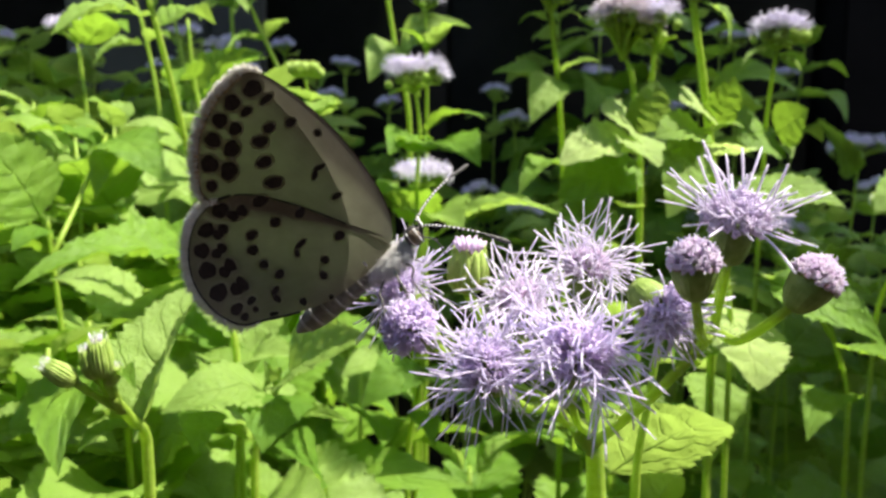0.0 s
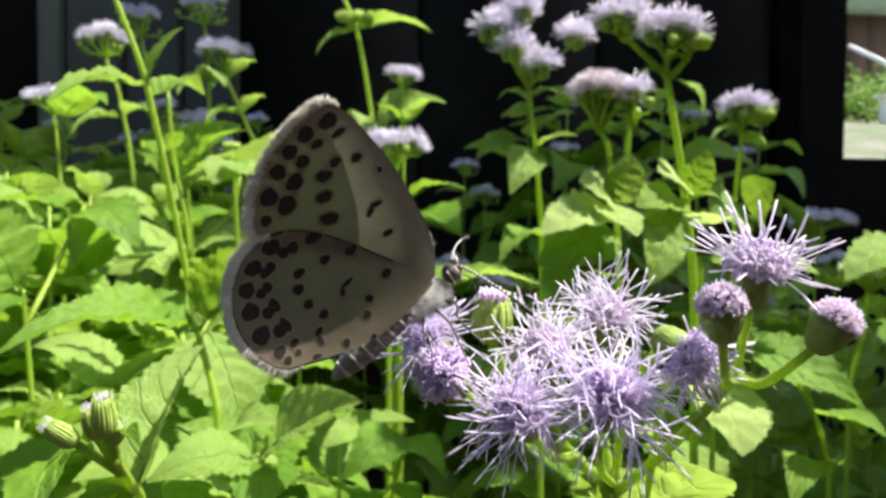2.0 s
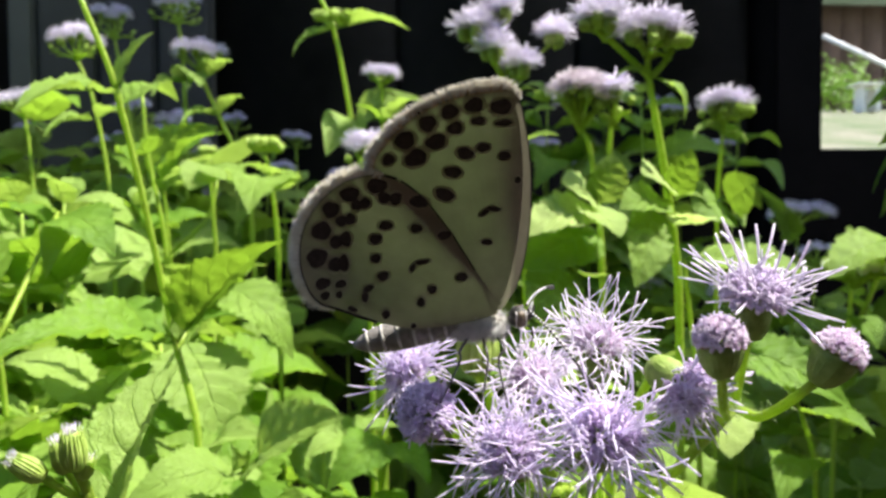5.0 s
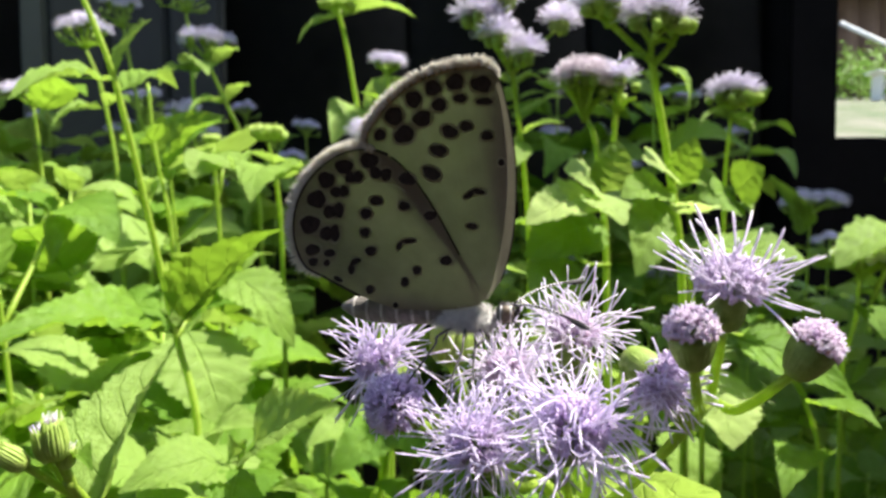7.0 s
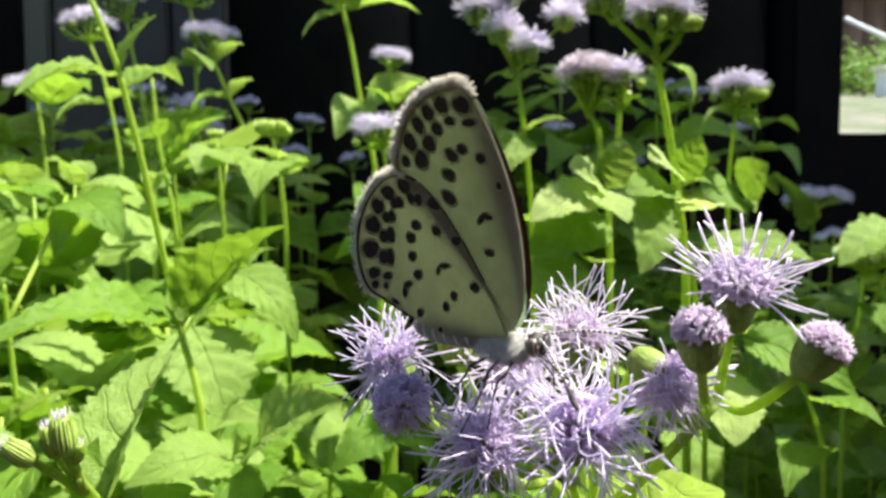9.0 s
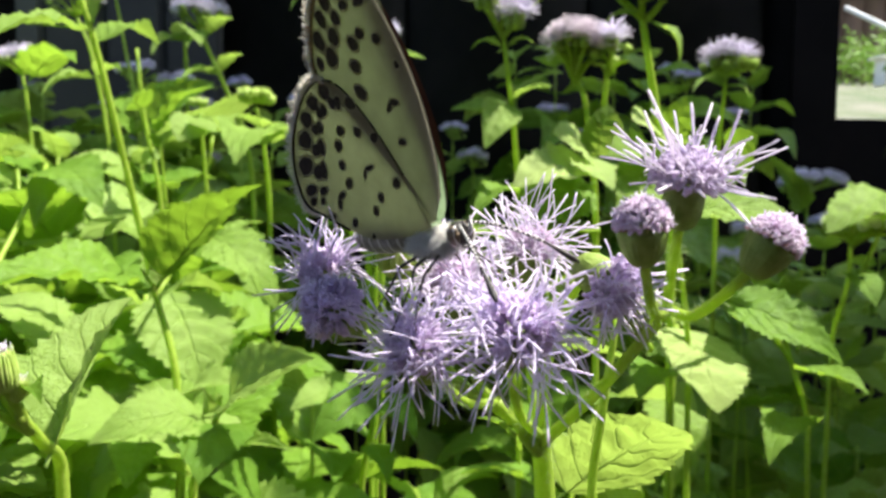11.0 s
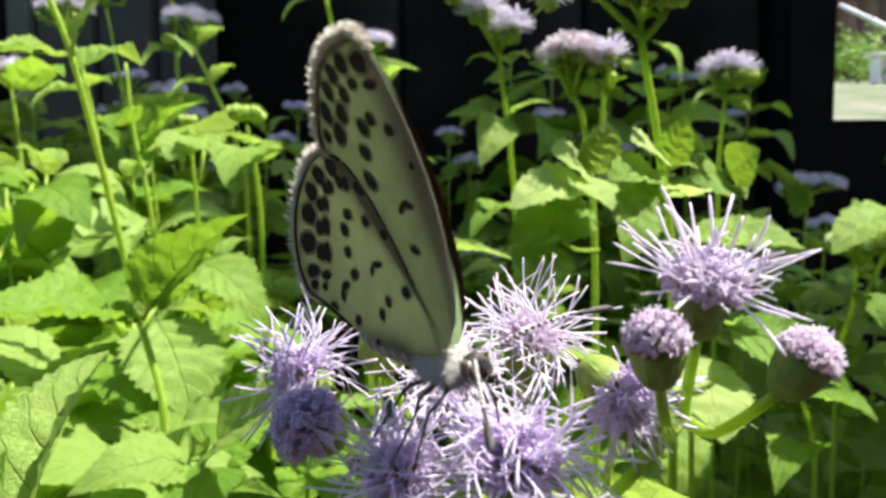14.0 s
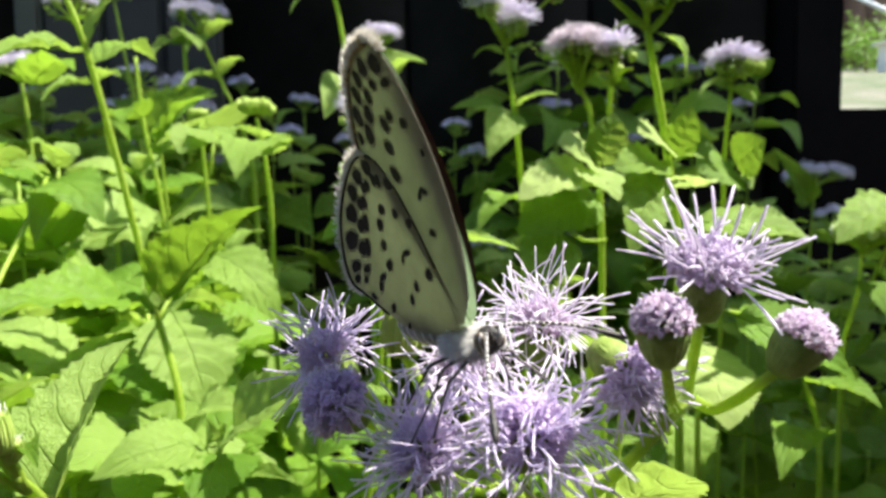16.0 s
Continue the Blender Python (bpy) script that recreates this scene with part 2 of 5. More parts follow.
WHITEBAND = surface("antenna_white", ((0.3, (0.65, 0.63, 0.6)), (0.7, (0.8, 0.78, 0.75))), 2500, 0.6, 0)
LEG = surface("leg_grey", ((0.3, (0.04, 0.035, 0.033)), (0.7, (0.16, 0.15, 0.14))), 2500, 0.6, 0.2)
SOIL = surface("soil_litter", ((0.3, (0.020, 0.015, 0.010)), (0.7, (0.07, 0.05, 0.032))), 25, 0.9, 0.8, 120, 0.01)
LAWN = surface("lawn_green", ((0.35, (0.075, 0.11, 0.035)), (0.65, (0.20, 0.19, 0.14))), 4, 0.9, 0.6, 60, 0.02)
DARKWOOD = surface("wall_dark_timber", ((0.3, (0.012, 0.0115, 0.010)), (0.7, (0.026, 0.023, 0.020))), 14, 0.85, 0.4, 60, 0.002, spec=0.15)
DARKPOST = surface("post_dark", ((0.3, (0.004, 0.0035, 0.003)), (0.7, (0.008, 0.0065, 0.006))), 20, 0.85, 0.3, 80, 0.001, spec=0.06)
PALEPOST = surface("post_pale", ((0.3, (0.075, 0.078, 0.050)), (0.7, (0.118, 0.12, 0.080))), 9, 0.7, 0.3, 50, 0.002)
POST_MID = surface("post_mid", ((0.3, (0.040, 0.041, 0.028)), (0.7, (0.068, 0.069, 0.047))), 9, 0.8, 0.3, 50, 0.002)
POST_DIM = surface("post_dim", ((0.3, (0.028, 0.028, 0.023)), (0.7, (0.055, 0.055, 0.045))), 9, 0.8, 0.3, 50, 0.002)
BROWNFENCE = surface("fence_brown", ((0.3, (0.10, 0.055, 0.04)), (0.7, (0.17, 0.10, 0.073))), 5, 0.8, 0.4, 30, 0.004)
WHITEPOLE = surface("pole_white", ((0.3, (0.70, 0.68, 0.64)), (0.7, (0.82, 0.80, 0.77))), 9, 0.5, 0.1)
ROOFGREEN = surface("roof_pale_green", ((0.3, (0.35, 0.45, 0.40)), (0.7, (0.5, 0.6, 0.55))), 9, 0.5, 0.2)


# ---- mesh helpers ----
def mesh_of(name, bm, *materials, smooth=True):
    me = bpy.data.meshes.new(name)
    bm.to_mesh(me)
    bm.free()
    for mat in materials:
        me.materials.append(mat)
    if smooth:
        me.polygons.foreach_set("use_smooth", [True] * len(me.polygons))
    return me


def part(name, bm, material, parent, label="", at=None):
    """Links a bmesh (or a finished mesh) as one mesh object under a thing or a part."""
    me = bm if isinstance(bm, bpy.types.Mesh) else mesh_of(name, bm, *(material if isinstance(material, tuple) else (material,)))
    ob = new(name, me)
    ob.parent = parent
    if at is not None:
        ob.matrix_basis = at
    if label:
        ob["label"] = label
    return ob


def spline(points, n):
    """n + 1 points on a smooth line through the given ones."""
    pts = [Vector(p) for p in points]
    if len(pts) == 2:
        return [pts[0].lerp(pts[1], i / n) for i in range(n + 1)]
    way = [(pts[min(k + 1, len(pts) - 1)] - pts[max(k - 1, 0)]).normalized() for k in range(len(pts))]
    out = []
    for i in range(n + 1):
        s = i / n * (len(pts) - 1)
        k = min(int(s), len(pts) - 2)
        f, a, b = s - k, pts[k], pts[k + 1]
        ln = (b - a).length
        out.append((2 * f ** 3 - 3 * f * f + 1) * a + (f ** 3 - 2 * f * f + f) * ln * way[k] + (3 * f * f - 2 * f ** 3) * b + (f ** 3 - f * f) * ln * way[k + 1])
    return out


def tube(bm, points, radii, sides=8, cap=True, mat=0):
    """A tube along the points; radii: one for each point."""
    rings, side = [], None
    for i, p in enumerate(points):
        ax = (points[min(i + 1, len(points) - 1)] - points[max(i - 1, 0)]).normalized()
        if side is None:
            side = ax.orthogonal().normalized()
        else:
            side = (side - ax * side.dot(ax)).normalized()
        up = ax.cross(side)
        rings.append([bm.verts.new(p + radii[i] * (math.cos(2 * math.pi * k / sides) * side + math.sin(2 * math.pi * k / sides) * up)) for k in range(sides)])
    for a, b in zip(rings, rings[1:]):
        for k in range(sides):
            f = bm.faces.new((a[k], a[(k + 1) % sides], b[(k + 1) % sides], b[k]))
            f.material_index = mat
    if cap:
        bm.faces.new(rings[0][::-1]).material_index = mat
        bm.faces.new(rings[-1]).material_index = mat


def ball(bm, centre, rx, ry, rz, turn=None, rings=6, segs=8, mat=0):
    """An ellipsoid."""
    turn = turn or Matrix.Identity(3)
    c = Vector(centre)
    rows = []
    for i in range(rings + 1):
        a = math.pi * i / rings
        if i in (0, rings):
            rows.append([bm.verts.new(c + turn @ Vector((0, 0, rz * math.cos(a))))])
        else:
            rows.append([bm.verts.new(c + turn @ Vector((rx * math.sin(a) * math.cos(2 * math.pi * k / segs), ry * math.sin(a) * math.sin(2 * math.pi * k / segs), rz * math.cos(a)))) for k in range(segs)])
    for a, b in zip(rows, rows[1:]):
        for k in range(segs):
            if len(a) == 1:
                f = bm.faces.new((a[0], b[k], b[(k + 1) % segs]))
            elif len(b) == 1:
                f = bm.faces.new((a[k], b[0], a[(k + 1) % segs]))
            else:
                f = bm.faces.new((a[k], b[k], b[(k + 1) % segs], a[(k + 1) % segs]))
            f.material_index = mat


def lathe(bm, profile, segs=14, wobble=0.0, mat=0):
    """A turned shape about z from (radius, height) pairs."""
    rows = [[bm.verts.new((r * math.cos(2 * math.pi * k / segs) * (1 + wobble * (k % 2)), r * math.sin(2 * math.pi * k / segs) * (1 + wobble * (k % 2)), z)) for k in range(segs)] for r, z in profile]
    for a, b in zip(rows, rows[1:]):
        for k in range(segs):
            bm.faces.new((a[k], a[(k + 1) % segs], b[(k + 1) % segs], b[k])).material_index = mat
    bm.faces.new(rows[0][::-1]).material_index = mat
    bm.faces.new(rows[-1]).material_index = mat


def box(bm, lo, hi, bevel=0.0):
    r = bmesh.ops.create_cube(bm, size=1.0)
    for v in r["verts"]:
        v.co = Vector(((v.co.x + 0.5) * (hi[0] - lo[0]) + lo[0], (v.co.y + 0.5) * (hi[1] - lo[1]) + lo[1], (v.co.z + 0.5) * (hi[2] - lo[2]) + lo[2]))
    if bevel:
        bmesh.ops.bevel(bm, geom=list({e for v in r["verts"] for e in v.link_edges}), offset=bevel, segments=2, affect="EDGES")


# ---- leaves: a few blades, shared by all plants ----
def blade(rng, width=0.36, fold=12.0, arch=0.10, wave=0.035, teeth=15, belly=0.24, nv=46, nu=10, round_=1.45):
    """A toothed, quilted, pointed leaf of length 1 along x, its stalk at the origin; width is half the blade's breadth."""
    bm = bmesh.new()
    uv = bm.loops.layers.uv.new("uv")
    grid, coords = [], {}
    ph, tw = rng.uniform(0, 6.28), rng.uniform(-0.25, 0.25)
    for i in range(nv + 1):
        v = i / nv
        f = (v / belly) ** 0.55 * math.exp(0.55 * (1 - v / belly)) if v < belly else max(0.0, (1 - ((v - belly) / (1 - belly)) ** round_)) ** 0.95
        f = max(f, 0.0)
        saw = (v * teeth) % 1.0
        edge = f * (1 + 0.17 * (saw - 0.6) * (1 if 0.06 < v < 0.97 else 0))
        row = []
        for j in range(nu + 1):
            u = 2 * j / nu - 1
            k = edge if abs(u) > 0.99 else f * 0.985
            y = u * width * k
            x = 0.10 + 0.90 * v + 0.03 * abs(u) * f
            s = v - 0.30 * abs(u) ** 1.4
            quilt = 0.040 * (abs(math.sin(math.pi * 5.5 * s + 1.57)) - 0.5) * min(1, 3 * abs(u)) * f
            quilt += 0.036 * noise.noise(Vector((9 * v + ph, 5 * u, ph))) * f
            z = abs(y) * math.tan(radians(fold)) + 4 * arch * v * (1 - v) - arch * 0.8 * v ** 3 + quilt
            z += wave * math.sin(ph + 7 * v + (2 if u > 0 else 0)) * abs(u) * f
            z += tw * y * v * 0.6
            vert = bm.verts.new((x, y, z))
            coords[vert] = ((u + 1) / 2, v)
            row.append(vert)
        grid.append(row)
    for a, b in zip(grid, grid[1:]):
        for j in range(nu):
            face = bm.faces.new((a[j], b[j], b[j + 1], a[j + 1]))
            for lp in face.loops:
                lp[uv].uv = coords[lp.vert]
    tube(bm, spline(((0, 0, 0.0), (0.05, 0, 0.005), (0.14, 0, 0.02 + 0.4 * arch * 0.1), (0.6, 0, 4 * arch * 0.24 - 0.012)), 8), [0.014, 0.013, 0.012, 0.011, 0.010, 0.009, 0.008, 0.006, 0.003], 5)
    return mesh_of("leaf", bm, LEAF)


rng = random.Random(4)
BLADES = [blade(rng, 0.36, 10, 0.08), blade(rng, 0.40, 6, 0.12, 0.03), blade(rng, 0.30, 16, 0.10), blade(rng, 0.34, 20, 0.06, 0.03), blade(rng, 0.42, 4, 0.14, 0.035, 13), blade(rng, 0.26, 14, 0.16, 0.02)]
BLADES_YOUNG = []
for me in BLADES:
    y = me.copy()
    y.materials.clear()
    y.materials.append(YOUNG)
    BLADES_YOUNG.append(y)
ROUND_BLADE = blade(rng, 0.48, 5, 0.06, 0.03, 13, 0.32, round_=2.1)
NARROW_BLADE = blade(rng, 0.20, 24, 0.10, 0.01, 9)
FOLDED_BLADE = blade(rng, 0.30, 38, 0.04, 0.03, 14)


def leaf(parent, base, tip, breadth=0.75, roll=0.0, mesh=None, young=False):
    """A leaf from base to tip (world metres); roll turns its upper face towards -y; breadth: blade width over length."""
    b, t = Vector(base), Vector(tip)
    ax = t - b
    ln = ax.length
    ax.normalize()
    up = Vector((0, 0, 1)) if abs(ax.z) < 0.97 else Vector((0, -1, 0))
    side = up.cross(ax).normalized()
    nz = ax.cross(side)
    m = Matrix((ax, side, nz)).transposed().to_4x4() @ pose(0, 0, 0, roll if side.y > 0 else -roll, 0, 0)
    me = mesh or (BLADES_YOUNG if young else BLADES)[rng.randrange(len(BLADES))]
    wide = max(abs(v.co.y) for v in me.vertices) * 2
    m = Matrix.Translation(b) @ m @ Matrix.Diagonal((ln, ln * breadth / wide, ln, 1))
    ob = new("leaf", me)
    ob.parent = parent
    ob.matrix_basis = Matrix.Translation(-parent.location) @ m
    return ob


def blade_to(parent, base, tip, breadth, facing=(0, -0.8, 0.5), mesh=None):
    """A leaf from base to tip whose upper face looks along facing."""
    b, t = Vector(base), Vector(tip)
    ax = t - b
    ln = ax.length
    ax.normalize()
    nz = Vector(facing)
    nz = (nz - ax * nz.dot(ax)).normalized()
    side = nz.cross(ax)
    me = mesh or BLADES_YOUNG[rng.randrange(len(BLADES_YOUNG))]
    wide = max(abs(v.co.y) for v in me.vertices) * 2
    ob = new("leaf", me)
    ob.parent = parent
    ob.matrix_basis = Matrix.Translation(-parent.location) @ Matrix.Translation(b) @ Matrix((ax, side, nz)).transposed().to_4x4() @ Matrix.Diagonal((ln, ln * breadth / wide, ln * 0.9, 1))
    return ob


# ---- flower heads ----
def stroke(bm, p, d, ln, r, bend, sides=4, segs=7, mat=0):
    """One thread from p along d, bending towards the vector bend, blunt at its end."""
    pts, q, way = [Vector(p)], Vector(p), Vector(d).normalized()
    for i in range(segs):
        way = (way + bend / segs * (1.6 - 1.2 * i / segs)).normalized()
        q = q + way * (ln / segs)
        pts.append(q.copy())
    tube(bm, pts, [r * (0.62 + 0.62 * i / segs) for i in range(segs)] + [r * 0.75], sides, True, mat)


def dome_point(theta, phi, r, h):
    return Vector((r * math.sin(theta) * math.cos(phi), r * math.sin(theta) * math.sin(phi), h * math.cos(theta)))


def make_involucre(radius=0.00118, depth=0.0026, seed=1, mat=None, shape=None):
    """The green cup below a head: overlapping narrow bracts on a turned core."""
    bm = bmesh.new()
    g = random.Random(seed)
    lathe(bm, ((0.30 * radius, -depth), (0.72 * radius, -0.92 * depth), (0.95 * radius, -0.68 * depth), (1.02 * radius, -0.35 * depth), (0.98 * radius, -0.08 * depth), (0.8 * radius, 0.0)), 16)
    if shape:
        bm.clear()
        lathe(bm, [(r * radius, z * depth) for r, z in shape], 18)
    for k in range(20):
        a = 2 * math.pi * k / 20 + g.uniform(-0.08, 0.08)
        if shape:
            out = Vector((math.cos(a), math.sin(a), 0)) * radius
            line = [out * (r - 0.135) + Vector((0, 0, z * depth)) for r, z in shape[1:-1]] + [out * 0.96 + Vector((0, 0, depth * g.uniform(0.06, 0.16)))]
            tube(bm, spline(line, 6), [radius * x for x in (0.09, 0.12, 0.14, 0.15, 0.14, 0.10, 0.02)], 6)
            continue
        out, off = Vector((math.cos(a), math.sin(a), 0)), 0.79 + 0.03 * (k % 2)
        pts = [out * radius * 0.45 * off + Vector((0, 0, -0.97 * depth)), out * radius * 0.95 * off + Vector((0, 0, -0.65 * depth)), out * radius * 1.04 * off + Vector((0, 0, -0.2 * depth)), out * radius * (1.0 + 0.06 * g.random()) * off + Vector((0, 0, depth * g.uniform(0.05, 0.22)))]
        tube(bm, spline(pts, 6), [radius * x for x in (0.12, 0.17, 0.19, 0.18, 0.14, 0.08, 0.02)], 6)
    return mesh_of("involucre", bm, mat or BRACT)


def make_florets(radius, height, n, size, seed, mat, open_tips=True):
    """Small crowded five-lobed florets on a dome."""
    bm = bmesh.new()
    g = random.Random(seed)
    for k in range(n):
        th = math.acos(1 - (k + 0.5) / n * 0.98) * 1.02
        ph = k * 2.39996 + g.uniform(-0.2, 0.2)
        p = dome_point(th, ph, radius, height)
        nrm = Vector((p.x / radius ** 2, p.y / radius ** 2, p.z / height ** 2)).normalized()
        s = size * g.uniform(0.75, 1.2)
        base = p - nrm * 0.0006
        tube(bm, [base, p, p + nrm * s * 0.6], [s * 0.35, s * 0.5, s * 0.62], 6)
        if open_tips:
            e1 = nrm.orthogonal().normalized()
            e2 = nrm.cross(e1)
            for q in range(5):
                a = 2 * math.pi * q / 5 + g.random()
                o = math.cos(a) * e1 + math.sin(a) * e2
                ball(bm, p + nrm * s * 0.75 + o * s * 0.5, s * 0.28, s * 0.28, s * 0.34, None, 3, 5)
        else:
            ball(bm, p + nrm * s * 0.6, s * 0.62, s * 0.62, s * 0.62, None, 4, 6)
    return mesh_of("florets", bm, mat)


def make_styles(radius, height, n, length, thick, seed, mat, spread=1.5, droop=0.4, curl=0.35, lo=0.0, segs=7, short=120):
    """The long two-armed threads that stand out of the florets."""
    bm = bmesh.new()
    g = random.Random(seed)
    for k in range(n):
        th = lo + (spread - lo) * math.sqrt((k + 0.5) / n)
        ph = k * 2.39996 + g.uniform(-0.35, 0.35)
        p = dome_point(min(th, 1.5), ph, radius, height)
        d = Vector((math.sin(th) * math.cos(ph), math.sin(th) * math.sin(ph), math.cos(th)))
        d += Vector((g.gauss(0, 0.26), g.gauss(0, 0.26), g.gauss(0, 0.26)))
        bend = Vector((g.gauss(0, curl), g.gauss(0, curl), g.gauss(0, curl) - droop * math.sin(th)))
        stroke(bm, p - d.normalized() * 0.0004, d, length * g.uniform(0.65, 1.12), thick * g.uniform(0.8, 1.2), bend, 4, segs)
    for k in range(short):
        th, ph = 1.5 * math.sqrt((k + 0.5) / short), k * 2.39996 + 1.0
        d = Vector((math.sin(th) * math.cos(ph) + g.gauss(0, 0.3), math.sin(th) * math.sin(ph) + g.gauss(0, 0.3), math.cos(th)))
        stroke(bm, dome_point(th, ph, radius, height), d, length * g.uniform(0.2, 0.55), thick * 0.9, Vector((g.gauss(0, 0.6), g.gauss(0, 0.6), g.gauss(0, 0.6))), 4, 4)
    return mesh_of("styles", bm, mat)


BUD_PROFILE = ((0.22, -1.0), (0.40, -0.95), (0.62, -0.80), (0.80, -0.55), (0.94, -0.25), (0.98, -0.05), (0.8, 0.0))
CUP = make_involucre()
CUP_TALL = make_involucre(0.00136, 0.0021, 3, None, BUD_PROFILE)
CUP_SLIM = make_involucre(0.00105, 0.0023, 4)
FLO = [make_florets(0.0015, 0.0014, 58, 0.00038, s, FLORET) for s in (1, 2)]
BRISTLE = surface("bristle_brownish", ((0.3, (0.42, 0.20, 0.16)), (0.7, (0.62, 0.36, 0.32))), 900, 0.6, 0, translucent=0.3)
FLO_WIDE = make_florets(0.00160, 0.0017, 95, 0.00036, 9, FLORET_PALE)
FLO_PINK = make_florets(0.0013, 0.0011, 40, 0.00036, 7, FLORET_PINK)
FLO_BUD = make_florets(0.00130, 0.00135, 170, 0.00021, 5, FLORET_BUD, True)
TUFT_BUD = make_styles(0.00132, 0.0014, 40, 0.0008, 0.00005, 31, STYLE_PALE, 1.4, 0.0, 0.5, 0.0, 4, 150)
RIM_BUD = make_styles(0.00140, 0.0010, 46, 0.00055, 0.00004, 33, BRISTLE, 1.75, 0.0, 0.4, 1.2, 4, 0)
STY_FULL = [make_styles(0.0014, 0.0011, 140, 0.0043, 0.000052, s, STYLE, 1.85, 0.55, 1.05, segs=9, short=60) for s in (11, 12)]
STY_PALE = [make_styles(0.0013, 0.0011, 120, 0.0041, 0.000050, s, STYLE_PALE, 1.75, 0.6, 1.45, segs=9, short=50) for s in (13, 14)]
STY_STAR = make_styles(0.0016, 0.0015, 30, 0.0041, 0.000066, 15, STYLE_PALE, 1.42, 0.0, 0.18, 0.1, short=60)
STY_HANG = make_styles(0.0014, 0.0013, 46, 0.0032, 0.000062, 17, STYLE, 1.25, -0.3, 0.45, 0.0, segs=8, short=90)
STY_BALL = make_styles(0.0014, 0.0012, 16, 0.0016, 0.00005, 19, STYLE, 1.6, 0.3, 0.9, segs=6, short=230)


def axis_pose(at, axis, spin=0.0, size=1.0):
    q = Vector(axis).normalized().to_track_quat("Z", "Y").to_matrix().to_4x4()
    return Matrix.Translation(at) @ q @ pose(0, 0, 0, 0, 0, spin) @ Matrix.Diagonal((size, size, size, 1))


def head(parent, at, axis, florets, styles=None, cup=None, spin=0.0, size=1.0, label=""):
    """A flower head under a plant: cup, florets and threads."""
    h = part("flower_head", cup or CUP, None, parent, label, Matrix.Translation(-parent.location) @ axis_pose(at, axis, spin, size))
    tagged(part("floret_dome", florets, None, h, "violet tubular florets"), kind="stuff")
    if florets is FLO_BUD:
        tagged(part("bristles", RIM_BUD, None, h, "short brownish bristles"), kind="stuff")
    if styles:
        tagged(part("thread_tuft", styles, None, h, "long pale lavender threads"), kind="stuff")
    return h


def stem_part(parent, points, r0, r1, material=None, name="stem", sides=9, n=None):
    bm = bmesh.new()
    pts = [p - parent.location for p in spline(points, n or 6 * (len(points) - 1))]
    k = len(pts) - 1
    tube(bm, pts, [r0 + (r1 - r0) * i / k for i in range(k + 1)], sides)
    return part(name, bm, material or STEM, parent)


def hairs(parent, points, radius, n, seed, ln=0.00042):
    """Fine short hairs along a stem."""
    bm = bmesh.new()
    g = random.Random(seed)
    pts = spline(points, 40)
    for _ in range(n):
        s = g.uniform(0, 39.99)
        k = int(s)
        p = pts[k].lerp(pts[k + 1], s - k)
        ax = (pts[k + 1] - pts[k]).normalized()
        o = ax.orthogonal().normalized()
        o = Matrix.Rotation(g.uniform(0, 6.28), 3, ax) @ o
        d = (o + ax * g.uniform(-0.2, 0.5)).normalized()
        q = p + o * radius * 0.8 - parent.location
        tube(bm, [q, q + d * ln * 0.5, q + d * ln * g.uniform(0.7, 1.2)], [0.000022, 0.000018, 0.000008], 3, False)
    return tagged(part("hairs", bm, HAIR, parent, "fine pale hairs"), kind="stuff")


def thing(name, at, label, category, group=""):
    ob = new(name)
    ob.location = at
    ob.empty_display_size = 0.02
    return tagged(ob, label, category, group)


# ---- ground, wall and yard ----
def flat(name, x0, x1, y0, y1, z, material, nx=8, ny=8, rough=0.0):
    bm = bmesh.new()
    g = [[bm.verts.new((x0 + (x1 - x0) * i / nx, y0 + (y1 - y0) * j / ny, z + (rough * noise.noise(Vector((i * 0.7, j * 0.7, 0))) if rough else 0))) for j in range(ny + 1)] for i in range(nx + 1)]
    for i in range(nx):
        for j in range(ny):
            bm.faces.new((g[i][j], g[i + 1][j], g[i + 1][j + 1], g[i][j + 1]))
    return new(name, mesh_of(name, bm, material))


tagged(flat("ground", -60, 60, -60, 120, 0.0, SOIL, 30, 30), "dark soil with leaf litter under the plants", "ground", kind="structure")
WALL_Y = 0.86
bm = bmesh.new()
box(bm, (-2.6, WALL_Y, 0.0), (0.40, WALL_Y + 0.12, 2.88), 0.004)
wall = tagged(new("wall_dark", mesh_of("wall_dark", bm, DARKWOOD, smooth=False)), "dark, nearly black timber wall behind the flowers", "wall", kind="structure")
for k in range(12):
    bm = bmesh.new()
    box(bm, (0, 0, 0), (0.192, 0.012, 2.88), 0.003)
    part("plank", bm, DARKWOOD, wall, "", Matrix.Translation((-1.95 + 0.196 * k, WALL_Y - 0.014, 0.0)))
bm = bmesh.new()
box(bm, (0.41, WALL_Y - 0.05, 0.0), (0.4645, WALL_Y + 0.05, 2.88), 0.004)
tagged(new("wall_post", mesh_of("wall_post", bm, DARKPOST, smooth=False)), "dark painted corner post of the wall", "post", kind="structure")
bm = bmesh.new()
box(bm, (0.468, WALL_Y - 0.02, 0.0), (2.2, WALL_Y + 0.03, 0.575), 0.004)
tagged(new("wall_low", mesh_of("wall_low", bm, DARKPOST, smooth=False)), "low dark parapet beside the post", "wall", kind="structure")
# Unseen overhead slab, added so its shadow covers the rear of the bed.
bm = bmesh.new()
box(bm, (-2.7, 0.445, 2.885), (4.2, WALL_Y + 0.22, 2.95), 0.006)
tagged(new("roof_edge", mesh_of("roof_edge", bm, DARKPOST, smooth=False)), "unseen dark slab added overhead to shade the wall and the plants near it", "roof", kind="structure")
